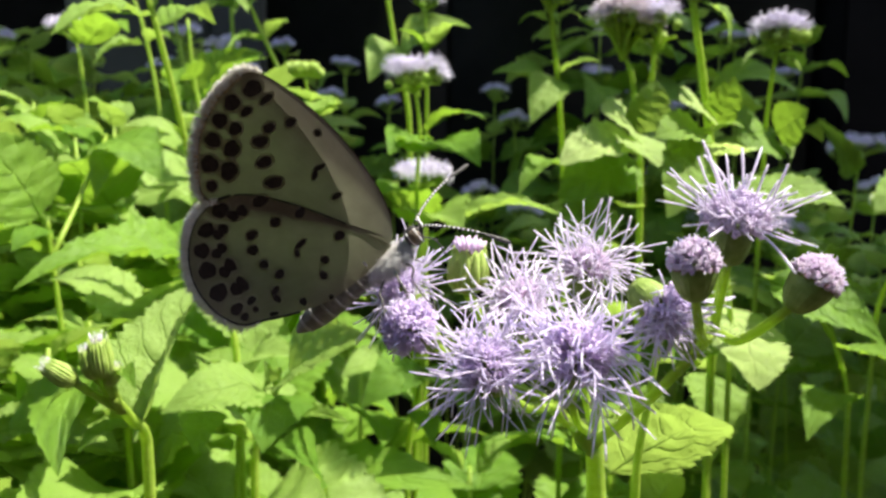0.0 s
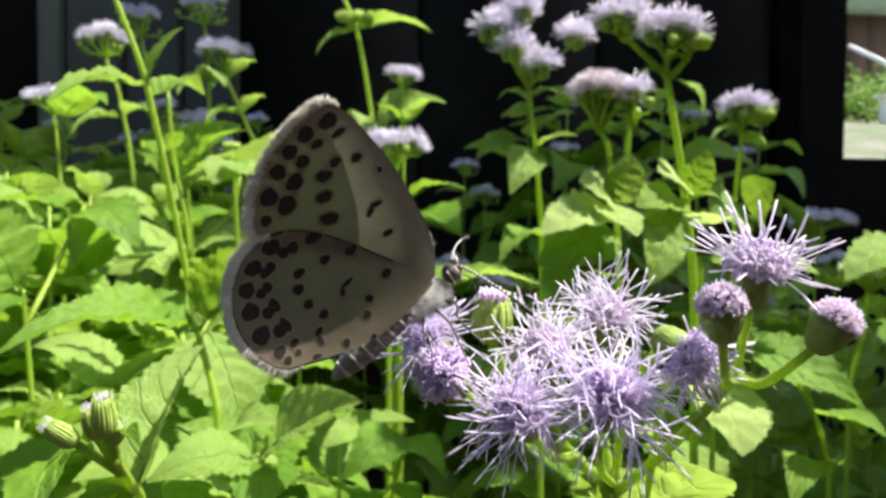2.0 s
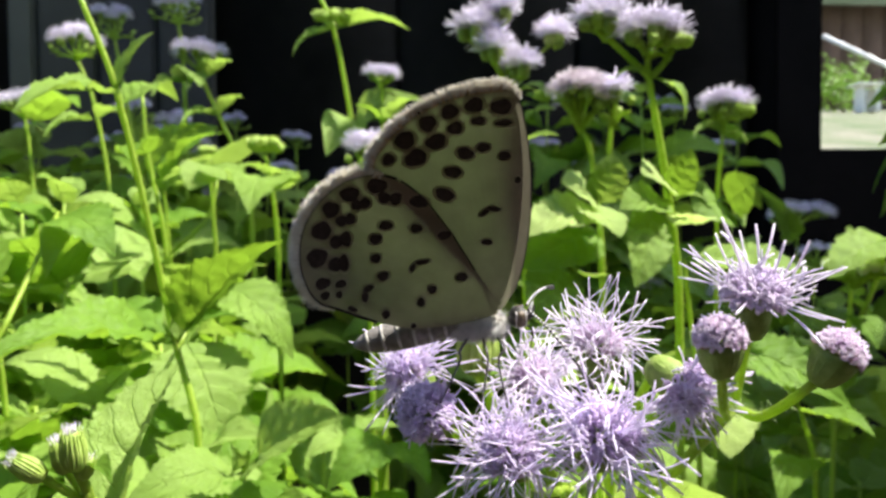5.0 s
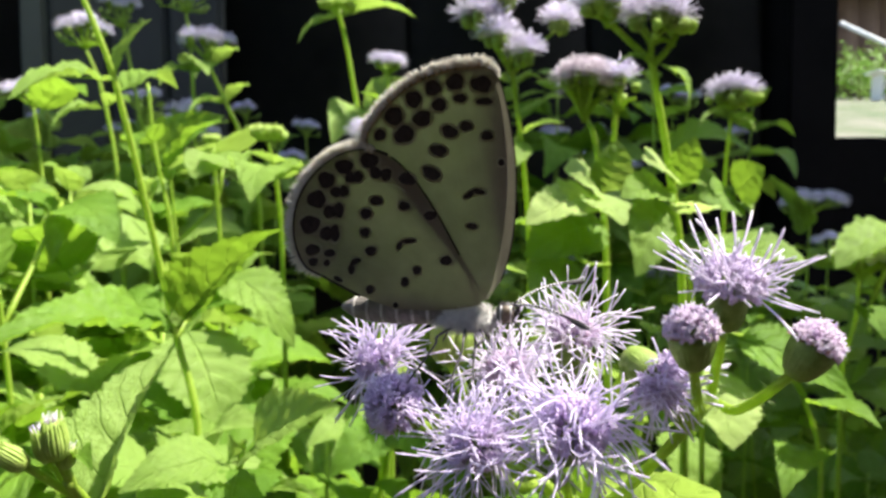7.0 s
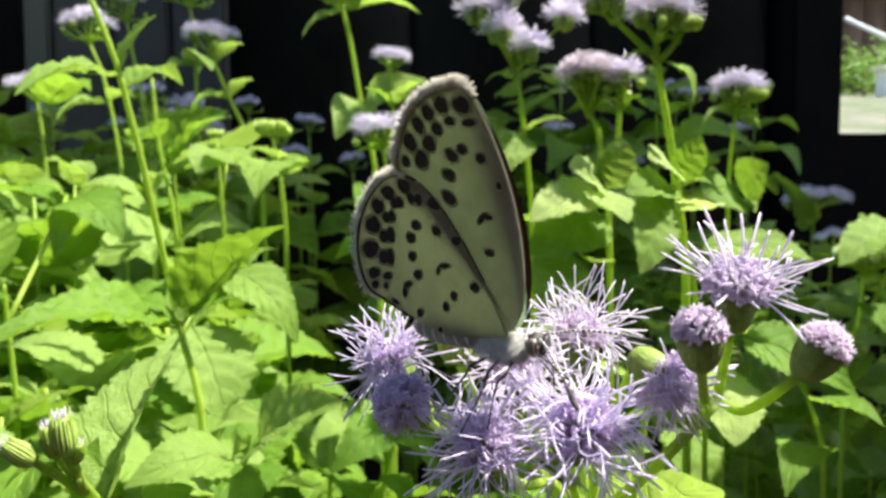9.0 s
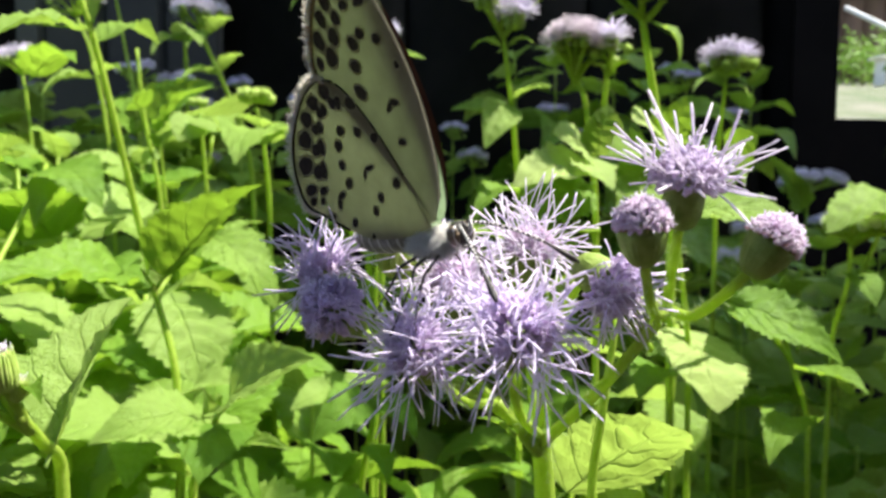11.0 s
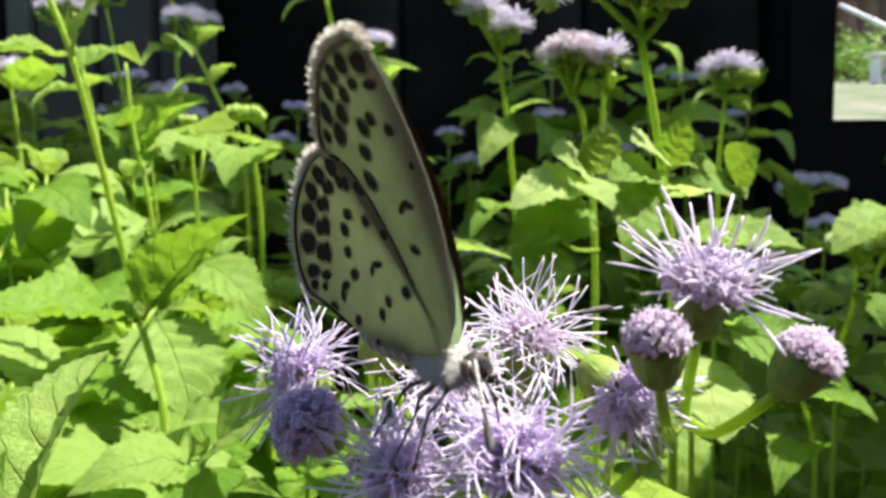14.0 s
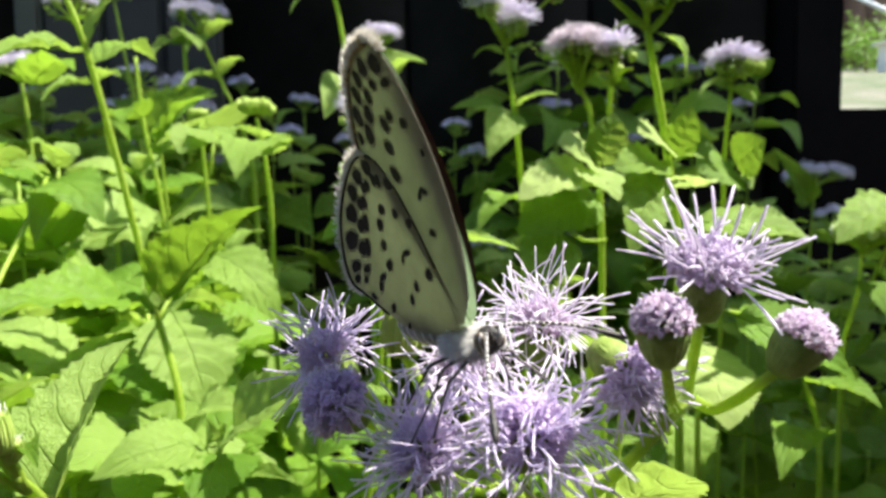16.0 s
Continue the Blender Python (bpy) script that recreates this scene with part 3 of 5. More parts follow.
# Board colours step darker from left to right.
for x0, x1, mat, label in ((-0.386, -0.359, PALEPOST, "pale grey upright board on the dark wall"), (-0.357, -0.299, POST_MID, "mid grey upright board on the dark wall"), (-0.297, -0.240, POST_DIM, "dim grey upright board on the dark wall"), (-0.238, -0.184, POST_DIM, "dim grey upright board on the dark wall")):
    bm = bmesh.new()
    box(bm, (x0, WALL_Y - 0.045, 0.0), (x1, WALL_Y - 0.018, 2.86), 0.004)
    tagged(new("trim", mesh_of("trim", bm, mat, smooth=False)), label, "board", kind="structure")
bm = bmesh.new()
rows = []
for i in range(41):
    u = i / 40
    rows.append([bm.verts.new((0.5 + 9.0 * j / 40, 1.05 + 5.2 * u, 0.56 + 0.834 * u + 0.012 * noise.noise(Vector((i * 0.6, j * 0.6, 3))))) for j in range(41)])
for a, b in zip(rows, rows[1:]):
    for j in range(40):
        bm.faces.new((a[j], b[j], b[j + 1], a[j + 1]))
for ring in (rows[0], rows[-1], [row[0] for row in rows], [row[-1] for row in rows]):
    feet = [bm.verts.new((v.co.x, v.co.y, 0.004)) for v in ring]
    for k in range(len(ring) - 1):
        bm.faces.new((ring[k], ring[k + 1], feet[k + 1], feet[k]))
tagged(new("lawn", mesh_of("lawn", bm, LAWN)), "sunlit grassy bank in the yard beyond", "lawn", kind="structure")
shed = thing("shed", (3.2, 5.6, 1.26), "brown boarded shed at the top of the bank", "shed")
for k in range(20):
    bm = bmesh.new()
    box(bm, (0, 0, 0), (0.155, 0.03, 0.80), 0.006)
    part("board", bm, BROWNFENCE, shed, "", Matrix.Translation((-1.6 + 0.162 * k, 0, 0)))
bm = bmesh.new()
box(bm, (-1.8, -0.35, 0.805), (1.8, 0.6, 0.85), 0.008)
part("roof", bm, ROOFGREEN, shed, "pale green roof edge")
bm = bmesh.new()
box(bm, (-1.62, 0.032, 0), (1.64, 0.5, 0.80))
part("body", bm, BROWNFENCE, shed)
bm = bmesh.new()
A, B = Vector((2.775, 4.80, 1.640)), Vector((2.960, 4.36, 1.345))
tube(bm, [A, A.lerp(B, 0.5), B, B + Vector((0.4, -0.2, -0.35))], [0.014] * 4, 10)
tagged(new("leaning_pole", mesh_of("leaning_pole", bm, WHITEPOLE)), "white pole leaning against the shed", "pole")
# Two uprights and a top slab: a plain pale arch on the bank.
bm = bmesh.new()
C = Vector((2.74, 4.30, 1.135))
box(bm, (C.x - 0.045, C.y - 0.05, C.z - 0.05), (C.x - 0.03, C.y + 0.05, C.z + 0.10), 0.006)
box(bm, (C.x + 0.03, C.y - 0.05, C.z - 0.05), (C.x + 0.06, C.y + 0.05, C.z + 0.09), 0.006)
box(bm, (C.x - 0.08, C.y - 0.07, C.z + 0.101), (C.x + 0.07, C.y + 0.07, C.z + 0.115), 0.006)
tagged(new("garden_stool", mesh_of("garden_stool", bm, WHITEPOLE, smooth=False)), "small pale bench-like arch on the grassy bank", "stool")
# Unseen dark wall, added only to cut sky light from the near side.
bm = bmesh.new()
box(bm, (-2.6, -0.80, 0.0), (2.6, -0.68, 1.55), 0.004)
tagged(new("wall_rear", mesh_of("wall_rear", bm, DARKWOOD, smooth=False)), "unseen dark wall added on the near side to hold back sky light", "wall", kind="structure")
S = Vector((2.90, 4.80, 1.185))
shrub = thing("shrub", S, "small bright green shrub on the sunlit bank", "shrub")
bm = bmesh.new()
tube(bm, [Vector((0, 0, -0.08)), Vector((0.01, 0, 0.08)), Vector((0, 0.02, 0.2))], [0.012, 0.010, 0.005], 6)
part("trunk", bm, STEM_BROWN, shrub)
bm = bmesh.new()
g = random.Random(3)
for _ in range(700):
    c = Vector((g.gauss(0, 0.10), g.gauss(0, 0.08), 0.13 + g.gauss(0, 0.07)))
    d = Vector((g.gauss(0, 1), g.gauss(0, 1), g.gauss(0.3, 0.6))).normalized() * 0.04
    s = d.orthogonal().normalized() * 0.011
    bm.faces.new([bm.verts.new(c), bm.verts.new(c + d * 0.5 + s), bm.verts.new(c + d), bm.verts.new(c + d * 0.5 - s)])
part("crown", bm, LEAF, shrub)


# ---- the plants ----
def make_far_head(seed, mat, n=95, r=0.0046):
    """A small fluffy head, seen from some way off."""
    bm = bmesh.new()
    g = random.Random(seed)
    lathe(bm, ((0.0004, -0.0032), (0.0013, -0.0026), (0.0016, -0.0012), (0.0012, 0.0)), 8, mat=1)
    ball(bm, (0, 0, 0.0004), 0.0017, 0.0017, 0.0012, None, 5, 8)
    for k in range(n):
        th, ph = 1.55 * math.sqrt((k + 0.5) / n), k * 2.39996 + g.uniform(-0.4, 0.4)
        d = Vector((math.sin(th) * math.cos(ph), math.sin(th) * math.sin(ph), math.cos(th) + 0.1))
        stroke(bm, d * 0.0009, d, r * g.uniform(0.55, 1.0), 0.00011, Vector((g.gauss(0, 0.3), g.gauss(0, 0.3), g.gauss(0, 0.3))), 3, 3)
    return mesh_of("flower_head", bm, mat, BRACT)


def make_bud(seed):
    """A small closed green bud with bract tips."""
    bm = bmesh.new()
    g = random.Random(seed)
    lathe(bm, ((0.0003, -0.0016), (0.0011, -0.0010), (0.0014, 0.0002), (0.0011, 0.0013), (0.0004, 0.0019)), 8)
    for k in range(9):
        a = 2 * math.pi * k / 9
        o = Vector((math.cos(a), math.sin(a), 0))
        tube(bm, [o * 0.0010 + Vector((0, 0, -0.001)), o * 0.0015 + Vector((0, 0, 0.0003)), o * 0.0009 + Vector((0, 0, 0.0021 + 0.0004 * g.random()))], [0.0002, 0.0003, 0.00005], 4)
    return mesh_of("bud", bm, BUDGREEN)


def make_closed_bud(seed, long=0.0042, wide=0.0012):
    """A closed bud: a slim green cup of pointed bracts, pale bristles and a hint of violet at its mouth."""
    bm = bmesh.new()
    g = random.Random(seed)
    lathe(bm, ((0.25 * wide, 0), (0.8 * wide, 0.1 * long), (wide, 0.35 * long), (0.9 * wide, 0.7 * long), (0.55 * wide, 0.92 * long)), 14)
    for k in range(18):
        a = 2 * math.pi * k / 18 + g.uniform(-0.1, 0.1)
        o = Vector((math.cos(a), math.sin(a), 0)) * wide
        up = Vector((0, 0, long))
        tube(bm, spline((o * 0.5 + up * 0.03, o * 0.93 + up * 0.3, o * 0.88 + up * 0.72, o * g.uniform(0.55, 0.85) + up * g.uniform(0.95, 1.1)), 6), [wide * x for x in (0.1, 0.15, 0.17, 0.16, 0.12, 0.07, 0.015)], 5)
    for k in range(26):
        a, r = g.uniform(0, 6.28), wide * g.uniform(0.1, 0.7)
        o = Vector((r * math.cos(a), r * math.sin(a), 0.88 * long))
        tube(bm, [o, o + Vector((o.x * 0.25, o.y * 0.25, long * g.uniform(0.16, 0.3)))], [0.00006, 0.00002], 4, True, 1)
    return mesh_of("bud", bm, BUDGREEN, STYLE_PALE)


FAR = [make_far_head(s, STYLE_FAR) for s in (1, 2, 3)]
FADED = make_far_head(4, STYLE_OLD, 100)
BUD = make_bud(6)


def corymb(plant, top, spread=0.010, n=7, heads=None, buds=2, seed=0, size=1.0, rise=0.012):
    """A flat-topped bunch of heads on thin stalks above the point top."""
    g = random.Random(seed)
    t = Vector(top)
    for k in range(n + buds):
        a, r = k * 2.39996 + g.uniform(-0.4, 0.4), spread * math.sqrt((k + 0.4) / (n + buds))
        p = t + Vector((r * math.cos(a), r * math.sin(a), rise * g.uniform(0.8, 1.15) - 0.25 * r))
        bud = k >= n
        if bud:
            p.z -= rise * 0.45
        stem_part(plant, (t - Vector((0, 0, 0.002)), t.lerp(p, 0.5) + Vector((0, 0, -0.001)), p - Vector((0, 0, 0.0025))), 0.0006, 0.0005, None, "stalk", 5, 4)
        ax = (p - t + Vector((0, 0, 0.012))).normalized()
        me = BUD if bud else (heads or FAR)[g.randrange(len(heads or FAR))]
        part("bud" if bud else "flower_head", me, None, plant, "", Matrix.Translation(-plant.location) @ axis_pose(p, ax, g.uniform(0, 360), size * g.uniform(0.85, 1.1) * (0.72 if bud else 1.0)))


def bud_bunch(plant, top, n=7, seed=0, size=1.0, spread=0.004):
    g = random.Random(seed)
    t = Vector(top)
    for k in range(n):
        a, r = k * 2.39996, spread * math.sqrt((k + 0.2) / n)
        p = t + Vector((r * math.cos(a), r * math.sin(a), 0.003 - 0.3 * r + g.uniform(0, 0.001)))
        part("bud", BUD, None, plant, "", Matrix.Translation(-plant.location) @ axis_pose(p, (p - t + Vector((0, 0, 0.004))), g.uniform(0, 360), size * g.uniform(0.8, 1.15)))


def mistflower(points, r=0.0011, label="", flower="", seed=0, **more):
    """A plant: its stem runs through the points, top first, and then down to the ground."""
    pts = [Vector(p) for p in points]
    d = pts[-1] - pts[-2]
    foot = Vector((pts[-1].x + max(-0.03, min(0.03, d.x)), pts[-1].y + max(-0.02, min(0.02, d.y)), 0.0))
    plant = thing("mistflower_plant", foot, label or "leafy green mistflower plant with toothed leaves", "plant", "mistflower plants")
    line = pts + [pts[-1].lerp(foot, 0.5), foot]
    stem_part(plant, line, r * 0.55, r * 1.0, STEM, "stem", 8)
    if flower == "bunch":
        corymb(plant, pts[0], seed=seed, **more)
    elif flower == "buds":
        bud_bunch(plant, pts[0], seed=seed, **more)
    return plant


ROUND_BLADE_YOUNG = ROUND_BLADE.copy()
ROUND_BLADE_YOUNG.materials.clear()
ROUND_BLADE_YOUNG.materials.append(YOUNG)
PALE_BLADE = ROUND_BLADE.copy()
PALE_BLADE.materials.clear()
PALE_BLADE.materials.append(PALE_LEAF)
FOLDED_YOUNG = FOLDED_BLADE.copy()
FOLDED_YOUNG.materials.clear()
FOLDED_YOUNG.materials.append(YOUNG)

# -- the flower in front, with its heads on hairy branches
front = thing("mistflower_spray", (0.0104, 0.056, 0.0), "open lavender mistflower cluster with fluffy heads on a hairy green stem", "flower")
B0 = Vector((0.0109, 0.0540, 0.4793))
LEFT = Vector((0.0078, 0.0532, 0.4818))
FORK = Vector((0.0168, 0.0468, 0.4888))
MAIN = (B0, Vector((0.0115, 0.0552, 0.4745)), Vector((0.0122, 0.0560, 0.455)), Vector((0.0112, 0.056, 0.25)), Vector((0.0104, 0.056, 0.0)))
stem_part(front, MAIN, 0.00060, 0.0011, None, "stem", 12)
hairs(front, MAIN[:3], 0.0007, 140, 1)
BR1 = (B0 - Vector((0, 0, 0.0007)), Vector((0.0141, 0.0503, 0.4835)), FORK)
stem_part(front, BR1, 0.00038, 0.00034, None, "branch", 12)
hairs(front, BR1, 0.00034, 150, 2)
stem_part(front, (B0 - Vector((0, 0, 0.0012)), B0.lerp(LEFT, 0.5) - Vector((0, 0, 0.0006)), LEFT), 0.0005, 0.00045, None, "branch", 10)
FAN = [
    # at, axis, florets, styles, cup, spin, size
    ((0.0164, 0.0434, 0.4957), (0.05, -0.25, 1), FLO_WIDE, STY_STAR, CUP_SLIM, 20, 1.0, "open lavender head with straight spreading threads"),
    ((0.0136, 0.0416, 0.4937), (-0.1, -0.15, 1), FLO_BUD, TUFT_BUD, CUP_TALL, 60, 0.98, "half-open pinkish violet bud"),
    ((0.0201, 0.0414, 0.4929), (0.62, -0.15, 1), FLO_BUD, TUFT_BUD, CUP_TALL, 110, 0.96, "half-open pinkish violet bud"),
    ((0.0077, 0.0434, 0.4882), (0.10, -0.70, 0.70), FLO[1], STY_FULL[0], CUP, 0, 1.10, "wide open lavender head"),
    ((0.0026, 0.0450, 0.4870), (-0.30, -0.60, 0.65), FLO[0], STY_FULL[1], CUP, 80, 0.98, "wide open lavender head"),
    ((-0.0020, 0.0474, 0.4888), (-0.35, -0.62, 0.45), FLO[1], STY_BALL, CUP, 40, 1.02, "violet head, its threads mostly folded"),
    ((-0.0029, 0.0520, 0.4903), (-0.55, -0.25, 0.75), FLO[0], STY_FULL[0], CUP, 200, 0.94, "open lavender head with loose threads"),
    ((0.0050, 0.0498, 0.4900), (-0.05, -0.35, 0.9), FLO_PINK, STY_PALE[0], CUP, 30, 1.0, "pale lavender head, pink at its middle"),
    ((0.0100, 0.0534, 0.4916), (0.05, -0.25, 1), FLO_PINK, STY_PALE[1], CUP, 150, 1.1, "pale lavender head, pink at its middle"),
    ((0.0134, 0.0466, 0.4902), (0.35, -0.62, -0.30), FLO[0], STY_HANG, CUP, 300, 1.0, "violet head with hanging threads"),
]
for at, ax, fl, st, cup, spin, size, lab in FAN:
    head(front, at, ax, fl, st, cup, spin, size, lab)
    a, v = Vector(at), Vector(ax).normalized()
    low = a - v * (0.0021 if fl is FLO_BUD else 0.0026) * size
    src = FORK if at[0] > 0.0131 and at[2] > 0.492 else LEFT if at[0] < 0.006 else B0
    mid = low.lerp(src, 0.5) - v * 0.0008 + Vector((0, 0.0004, -0.0006))
    line = (src, mid, low + v * 0.0004)
    stem_part(front, line, 0.00032, 0.00027, None, "branch", 10)
    hairs(front, line, 0.0004, 50, int(abs(at[0]) * 1e5))
# green bud behind the left heads
def make_opening_bud(seed, long=0.0030, wide=0.00125):
    """A plump bud: broad smooth bracts that overlap, and pink tubes just showing at its mouth."""
    bm = bmesh.new()
    g = random.Random(seed)
    lathe(bm, [(r * wide, z * long) for r, z in ((0.22, 0), (0.62, 0.06), (0.92, 0.26), (0.97, 0.55), (0.90, 0.82), (0.72, 0.97))], 18)
    for k in range(11):
        a = 2 * math.pi * k / 11 + g.uniform(-0.08, 0.08)
        o, up = Vector((math.cos(a), math.sin(a), 0)) * wide, Vector((0, 0, long))
        tube(bm, spline((o * 0.4 + up * 0.03, o * 0.80 + up * 0.3, o * 0.80 + up * 0.7, o * 0.78 + up * g.uniform(0.98, 1.1)), 8), [wide * x for x in (0.14, 0.22, 0.27, 0.29, 0.29, 0.27, 0.22, 0.13, 0.02)], 8)
    for k in range(34):
        r, a = wide * 0.72 * math.sqrt((k + 0.5) / 34), k * 2.39996
        p = Vector((r * math.cos(a), r * math.sin(a), long * 0.94))
        tube(bm, [p, p + Vector((p.x * 0.12, p.y * 0.12, long * 0.14)), p + Vector((p.x * 0.2, p.y * 0.2, long * g.uniform(0.20, 0.30)))], [0.00011, 0.00015, 0.00007], 6, True, 1)
    return mesh_of("bud", bm, BUDGREEN, FLORET_PINK)


part("bud", make_opening_bud(9), None, front, "plump pale green bud with a pink tip", Matrix.Translation(-front.location) @ axis_pose((0.0016, 0.0530, 0.4900), (0.04, -0.1, 1), 40, 1.08))
stem_part(front, (B0, Vector((0.005, 0.0540, 0.4835)), Vector((0.0016, 0.0530, 0.4902))), 0.0004, 0.00035, None, "branch", 8)
part("bud", make_closed_bud(5, 0.0022, 0.0009), None, front, "small closed green bud", Matrix.Translation(-front.location) @ axis_pose((0.0160, 0.0490, 0.4869), (0.0, -0.2, 1), 0, 1.15))
stem_part(front, ((0.0160, 0.0490, 0.4870), (0.0169, 0.0500, 0.4858)), 0.0002, 0.00025, None, "stalk", 6, 3)
leaf(front, (0.0094, 0.0516, 0.4788), (0.0065, 0.0509, 0.4817), 0.4, 10, NARROW_BLADE)

# -- the pale leaf under the flower, on a thin stem
p = mistflower(((0.0219, 0.0750, 0.4837), (0.0207, 0.0750, 0.4751), (0.0200, 0.0760, 0.4665)), 0.0006, "thin mistflower stem with pale toothed leaves")
blade_to(p, (0.0196, 0.0910, 0.4596), (0.0293, 0.0755, 0.4731), 0.62, (0.45, -0.25, 0.85), ROUND_BLADE_YOUNG)
blade_to(p, (0.0238, 0.0840, 0.4588), (0.0252, 0.0780, 0.4661), 0.55, (0.2, -0.5, 0.85), BLADES_YOUNG[3])
leaf(p, (0.0205, 0.0780, 0.4743), (0.0242, 0.0800, 0.4748), 0.5, 0, BLADES_YOUNG[2])

# -- the low plant with green buds
near = mistflower(((-0.0333, 0.0756, 0.4749), (-0.0334, 0.0795, 0.4715), (-0.0343, 0.0863, 0.4654)), 0.0009, "low mistflower shoot with closed green buds and a folded leaf")
for at, ax, size, sd in (((-0.0366, 0.0749, 0.4766), (-0.85, -0.1, 0.62), 0.85, 1), ((-0.0350, 0.0758, 0.4768), (-0.22, -0.1, 1), 0.8, 2), ((-0.0333, 0.0737, 0.4776), (-0.05, -0.1, 1), 0.95, 3), ((-0.0331, 0.0746, 0.4766), (0.35, -0.2, 0.8), 0.6, 4)):
    part("bud", make_closed_bud(sd), None, near, "closed pale green bud with bristly tips", Matrix.Translation(-near.location) @ axis_pose(at, ax, 30 * sd, size))
    stem_part(near, (Vector((-0.0332, 0.0775, 0.4727)), Vector(at) + Vector(ax).normalized() * 0.0003), 0.00045, 0.0004, None, "stalk", 6, 4)
leaf(near, (-0.0338, 0.0814, 0.4679), (-0.0302, 0.0967, 0.4834), 0.44, -8, FOLDED_YOUNG)
leaf(near, (-0.0354, 0.0797, 0.4749), (-0.0293, 0.0714, 0.4779), 0.3, 0, NARROW_BLADE, True)
leaf(near, (-0.0368, 0.0799, 0.4754), (-0.0410, 0.0771, 0.4735), 0.5, 0)
leaf(near, (-0.0355, 0.0865, 0.4685), (-0.0405, 0.0818, 0.4670), 0.6, 0)

# -- the tall stem with paired leaves
tall = mistflower(((-0.0628, 0.1544, 0.5445), (-0.0563, 0.1553, 0.5255), (-0.0483, 0.1629, 0.4749), (-0.0436, 0.1600, 0.4570)), 0.0010, "tall mistflower stem with long paired leaves")
leaf(tall, (-0.0558, 0.1552, 0.5255), (-0.0660, 0.1337, 0.5201), 0.34, 10, BLADES_YOUNG[0])
leaf(tall, (-0.0565, 0.1553, 0.5255), (-0.0495, 0.1552, 0.5374), 0.38, 30, BLADES_YOUNG[3])
leaf(tall, (-0.0556, 0.1551, 0.5233), (-0.0501, 0.1750, 0.5287), 0.4, 0, None, True)
leaf(tall, (-0.0483, 0.1629, 0.4755), (-0.0724, 0.1296, 0.4787), 0.36, 20, BLADES[2])
leaf(tall, (-0.0483, 0.1629, 0.4755), (-0.0249, 0.1520, 0.4978), 0.48, -18, BLADES[3])
blade_to(tall, (-0.0521, 0.1840, 0.4744), (-0.0412, 0.1720, 0.4536), 0.90, (0.35, -0.62, 0.70), ROUND_BLADE_YOUNG)
blade_to(tall, (-0.0455, 0.1932, 0.4861), (-0.0266, 0.1862, 0.4686), 0.62, (0.1, -0.5, 0.85), BLADES_YOUNG[4])
stem_part(tall, ((-0.0482, 0.1639, 0.4742), (-0.0474, 0.1781, 0.4805), (-0.0452, 0.1932, 0.4858)), 0.0005, 0.0004, None, "stalk", 6, 5)
leaf(tall, (-0.0483, 0.1629, 0.4751), (-0.0523, 0.1686, 0.4850), 0.4, 0, None, True)
leaf(tall, (-0.0478, 0.1629, 0.4751), (-0.0445, 0.1631, 0.4866), 0.4, 0, None, True)
leaf(tall, (-0.0475, 0.1702, 0.4548), (-0.0703, 0.1789, 0.4574), 0.7, 0)

# -- the tall flowering stems behind, against the dark wall
r1 = mistflower(((0.0502, 0.1611, 0.5355), (0.0510, 0.1629, 0.5305), (0.0548, 0.1639, 0.5111), (0.0596, 0.1676, 0.4814)), 0.0012, "tall mistflower with green buds and opening lavender heads", "bunch", 3, n=7, buds=2, spread=0.0062, rise=0.0055)
stem_part(r1, ((0.0510, 0.1629, 0.5305), (0.0464, 0.1623, 0.5342), (0.0413, 0.1619, 0.5387)), 0.0008, 0.0006, None, "branch", 7)
bud_bunch(r1, (0.0393, 0.1620, 0.5379), 6, 4, 0.85, 0.0028)
corymb(r1, (0.0417, 0.1629, 0.5396), 0.0045, 5, None, 0, 8, 1.05, 0.0035)
stem_part(r1, ((0.0516, 0.1628, 0.5302), (0.0536, 0.1618, 0.5324), (0.0557, 0.1617, 0.5355)), 0.0008, 0.0006, None, "branch", 7)
bud_bunch(r1, (0.0565, 0.1616, 0.5344), 9, 5, 0.85, 0.0030)
leaf(r1, (0.0522, 0.1628, 0.5305), (0.0577, 0.1571, 0.5205), 0.34, 0, BLADES_YOUNG[5])
leaf(r1, (0.0504, 0.1630, 0.5312), (0.0422, 0.1585, 0.5294), 0.3, 0, BLADES_YOUNG[2])
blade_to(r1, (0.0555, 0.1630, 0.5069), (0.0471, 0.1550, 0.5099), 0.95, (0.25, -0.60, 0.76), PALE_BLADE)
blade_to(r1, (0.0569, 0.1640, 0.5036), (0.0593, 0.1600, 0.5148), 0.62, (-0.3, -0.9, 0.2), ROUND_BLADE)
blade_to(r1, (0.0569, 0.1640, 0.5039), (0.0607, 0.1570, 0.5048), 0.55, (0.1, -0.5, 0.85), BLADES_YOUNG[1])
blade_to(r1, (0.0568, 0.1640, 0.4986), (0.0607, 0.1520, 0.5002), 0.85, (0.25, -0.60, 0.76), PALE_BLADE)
blade_to(r1, (0.0552, 0.1630, 0.5038), (0.0412, 0.1500, 0.5028), 0.52, (0.25, -0.60, 0.76), ROUND_BLADE_YOUNG)
blade_to(r1, (0.0515, 0.1610, 0.5038), (0.0437, 0.1480, 0.4872), 0.52, (0.30, -0.70, 0.64), ROUND_BLADE_YOUNG)
stem_part(r1, ((0.0568, 0.1638, 0.5036), (0.0546, 0.1630, 0.5041), (0.0515, 0.1610, 0.5038)), 0.0004, 0.0003, None, "stalk", 6, 4)
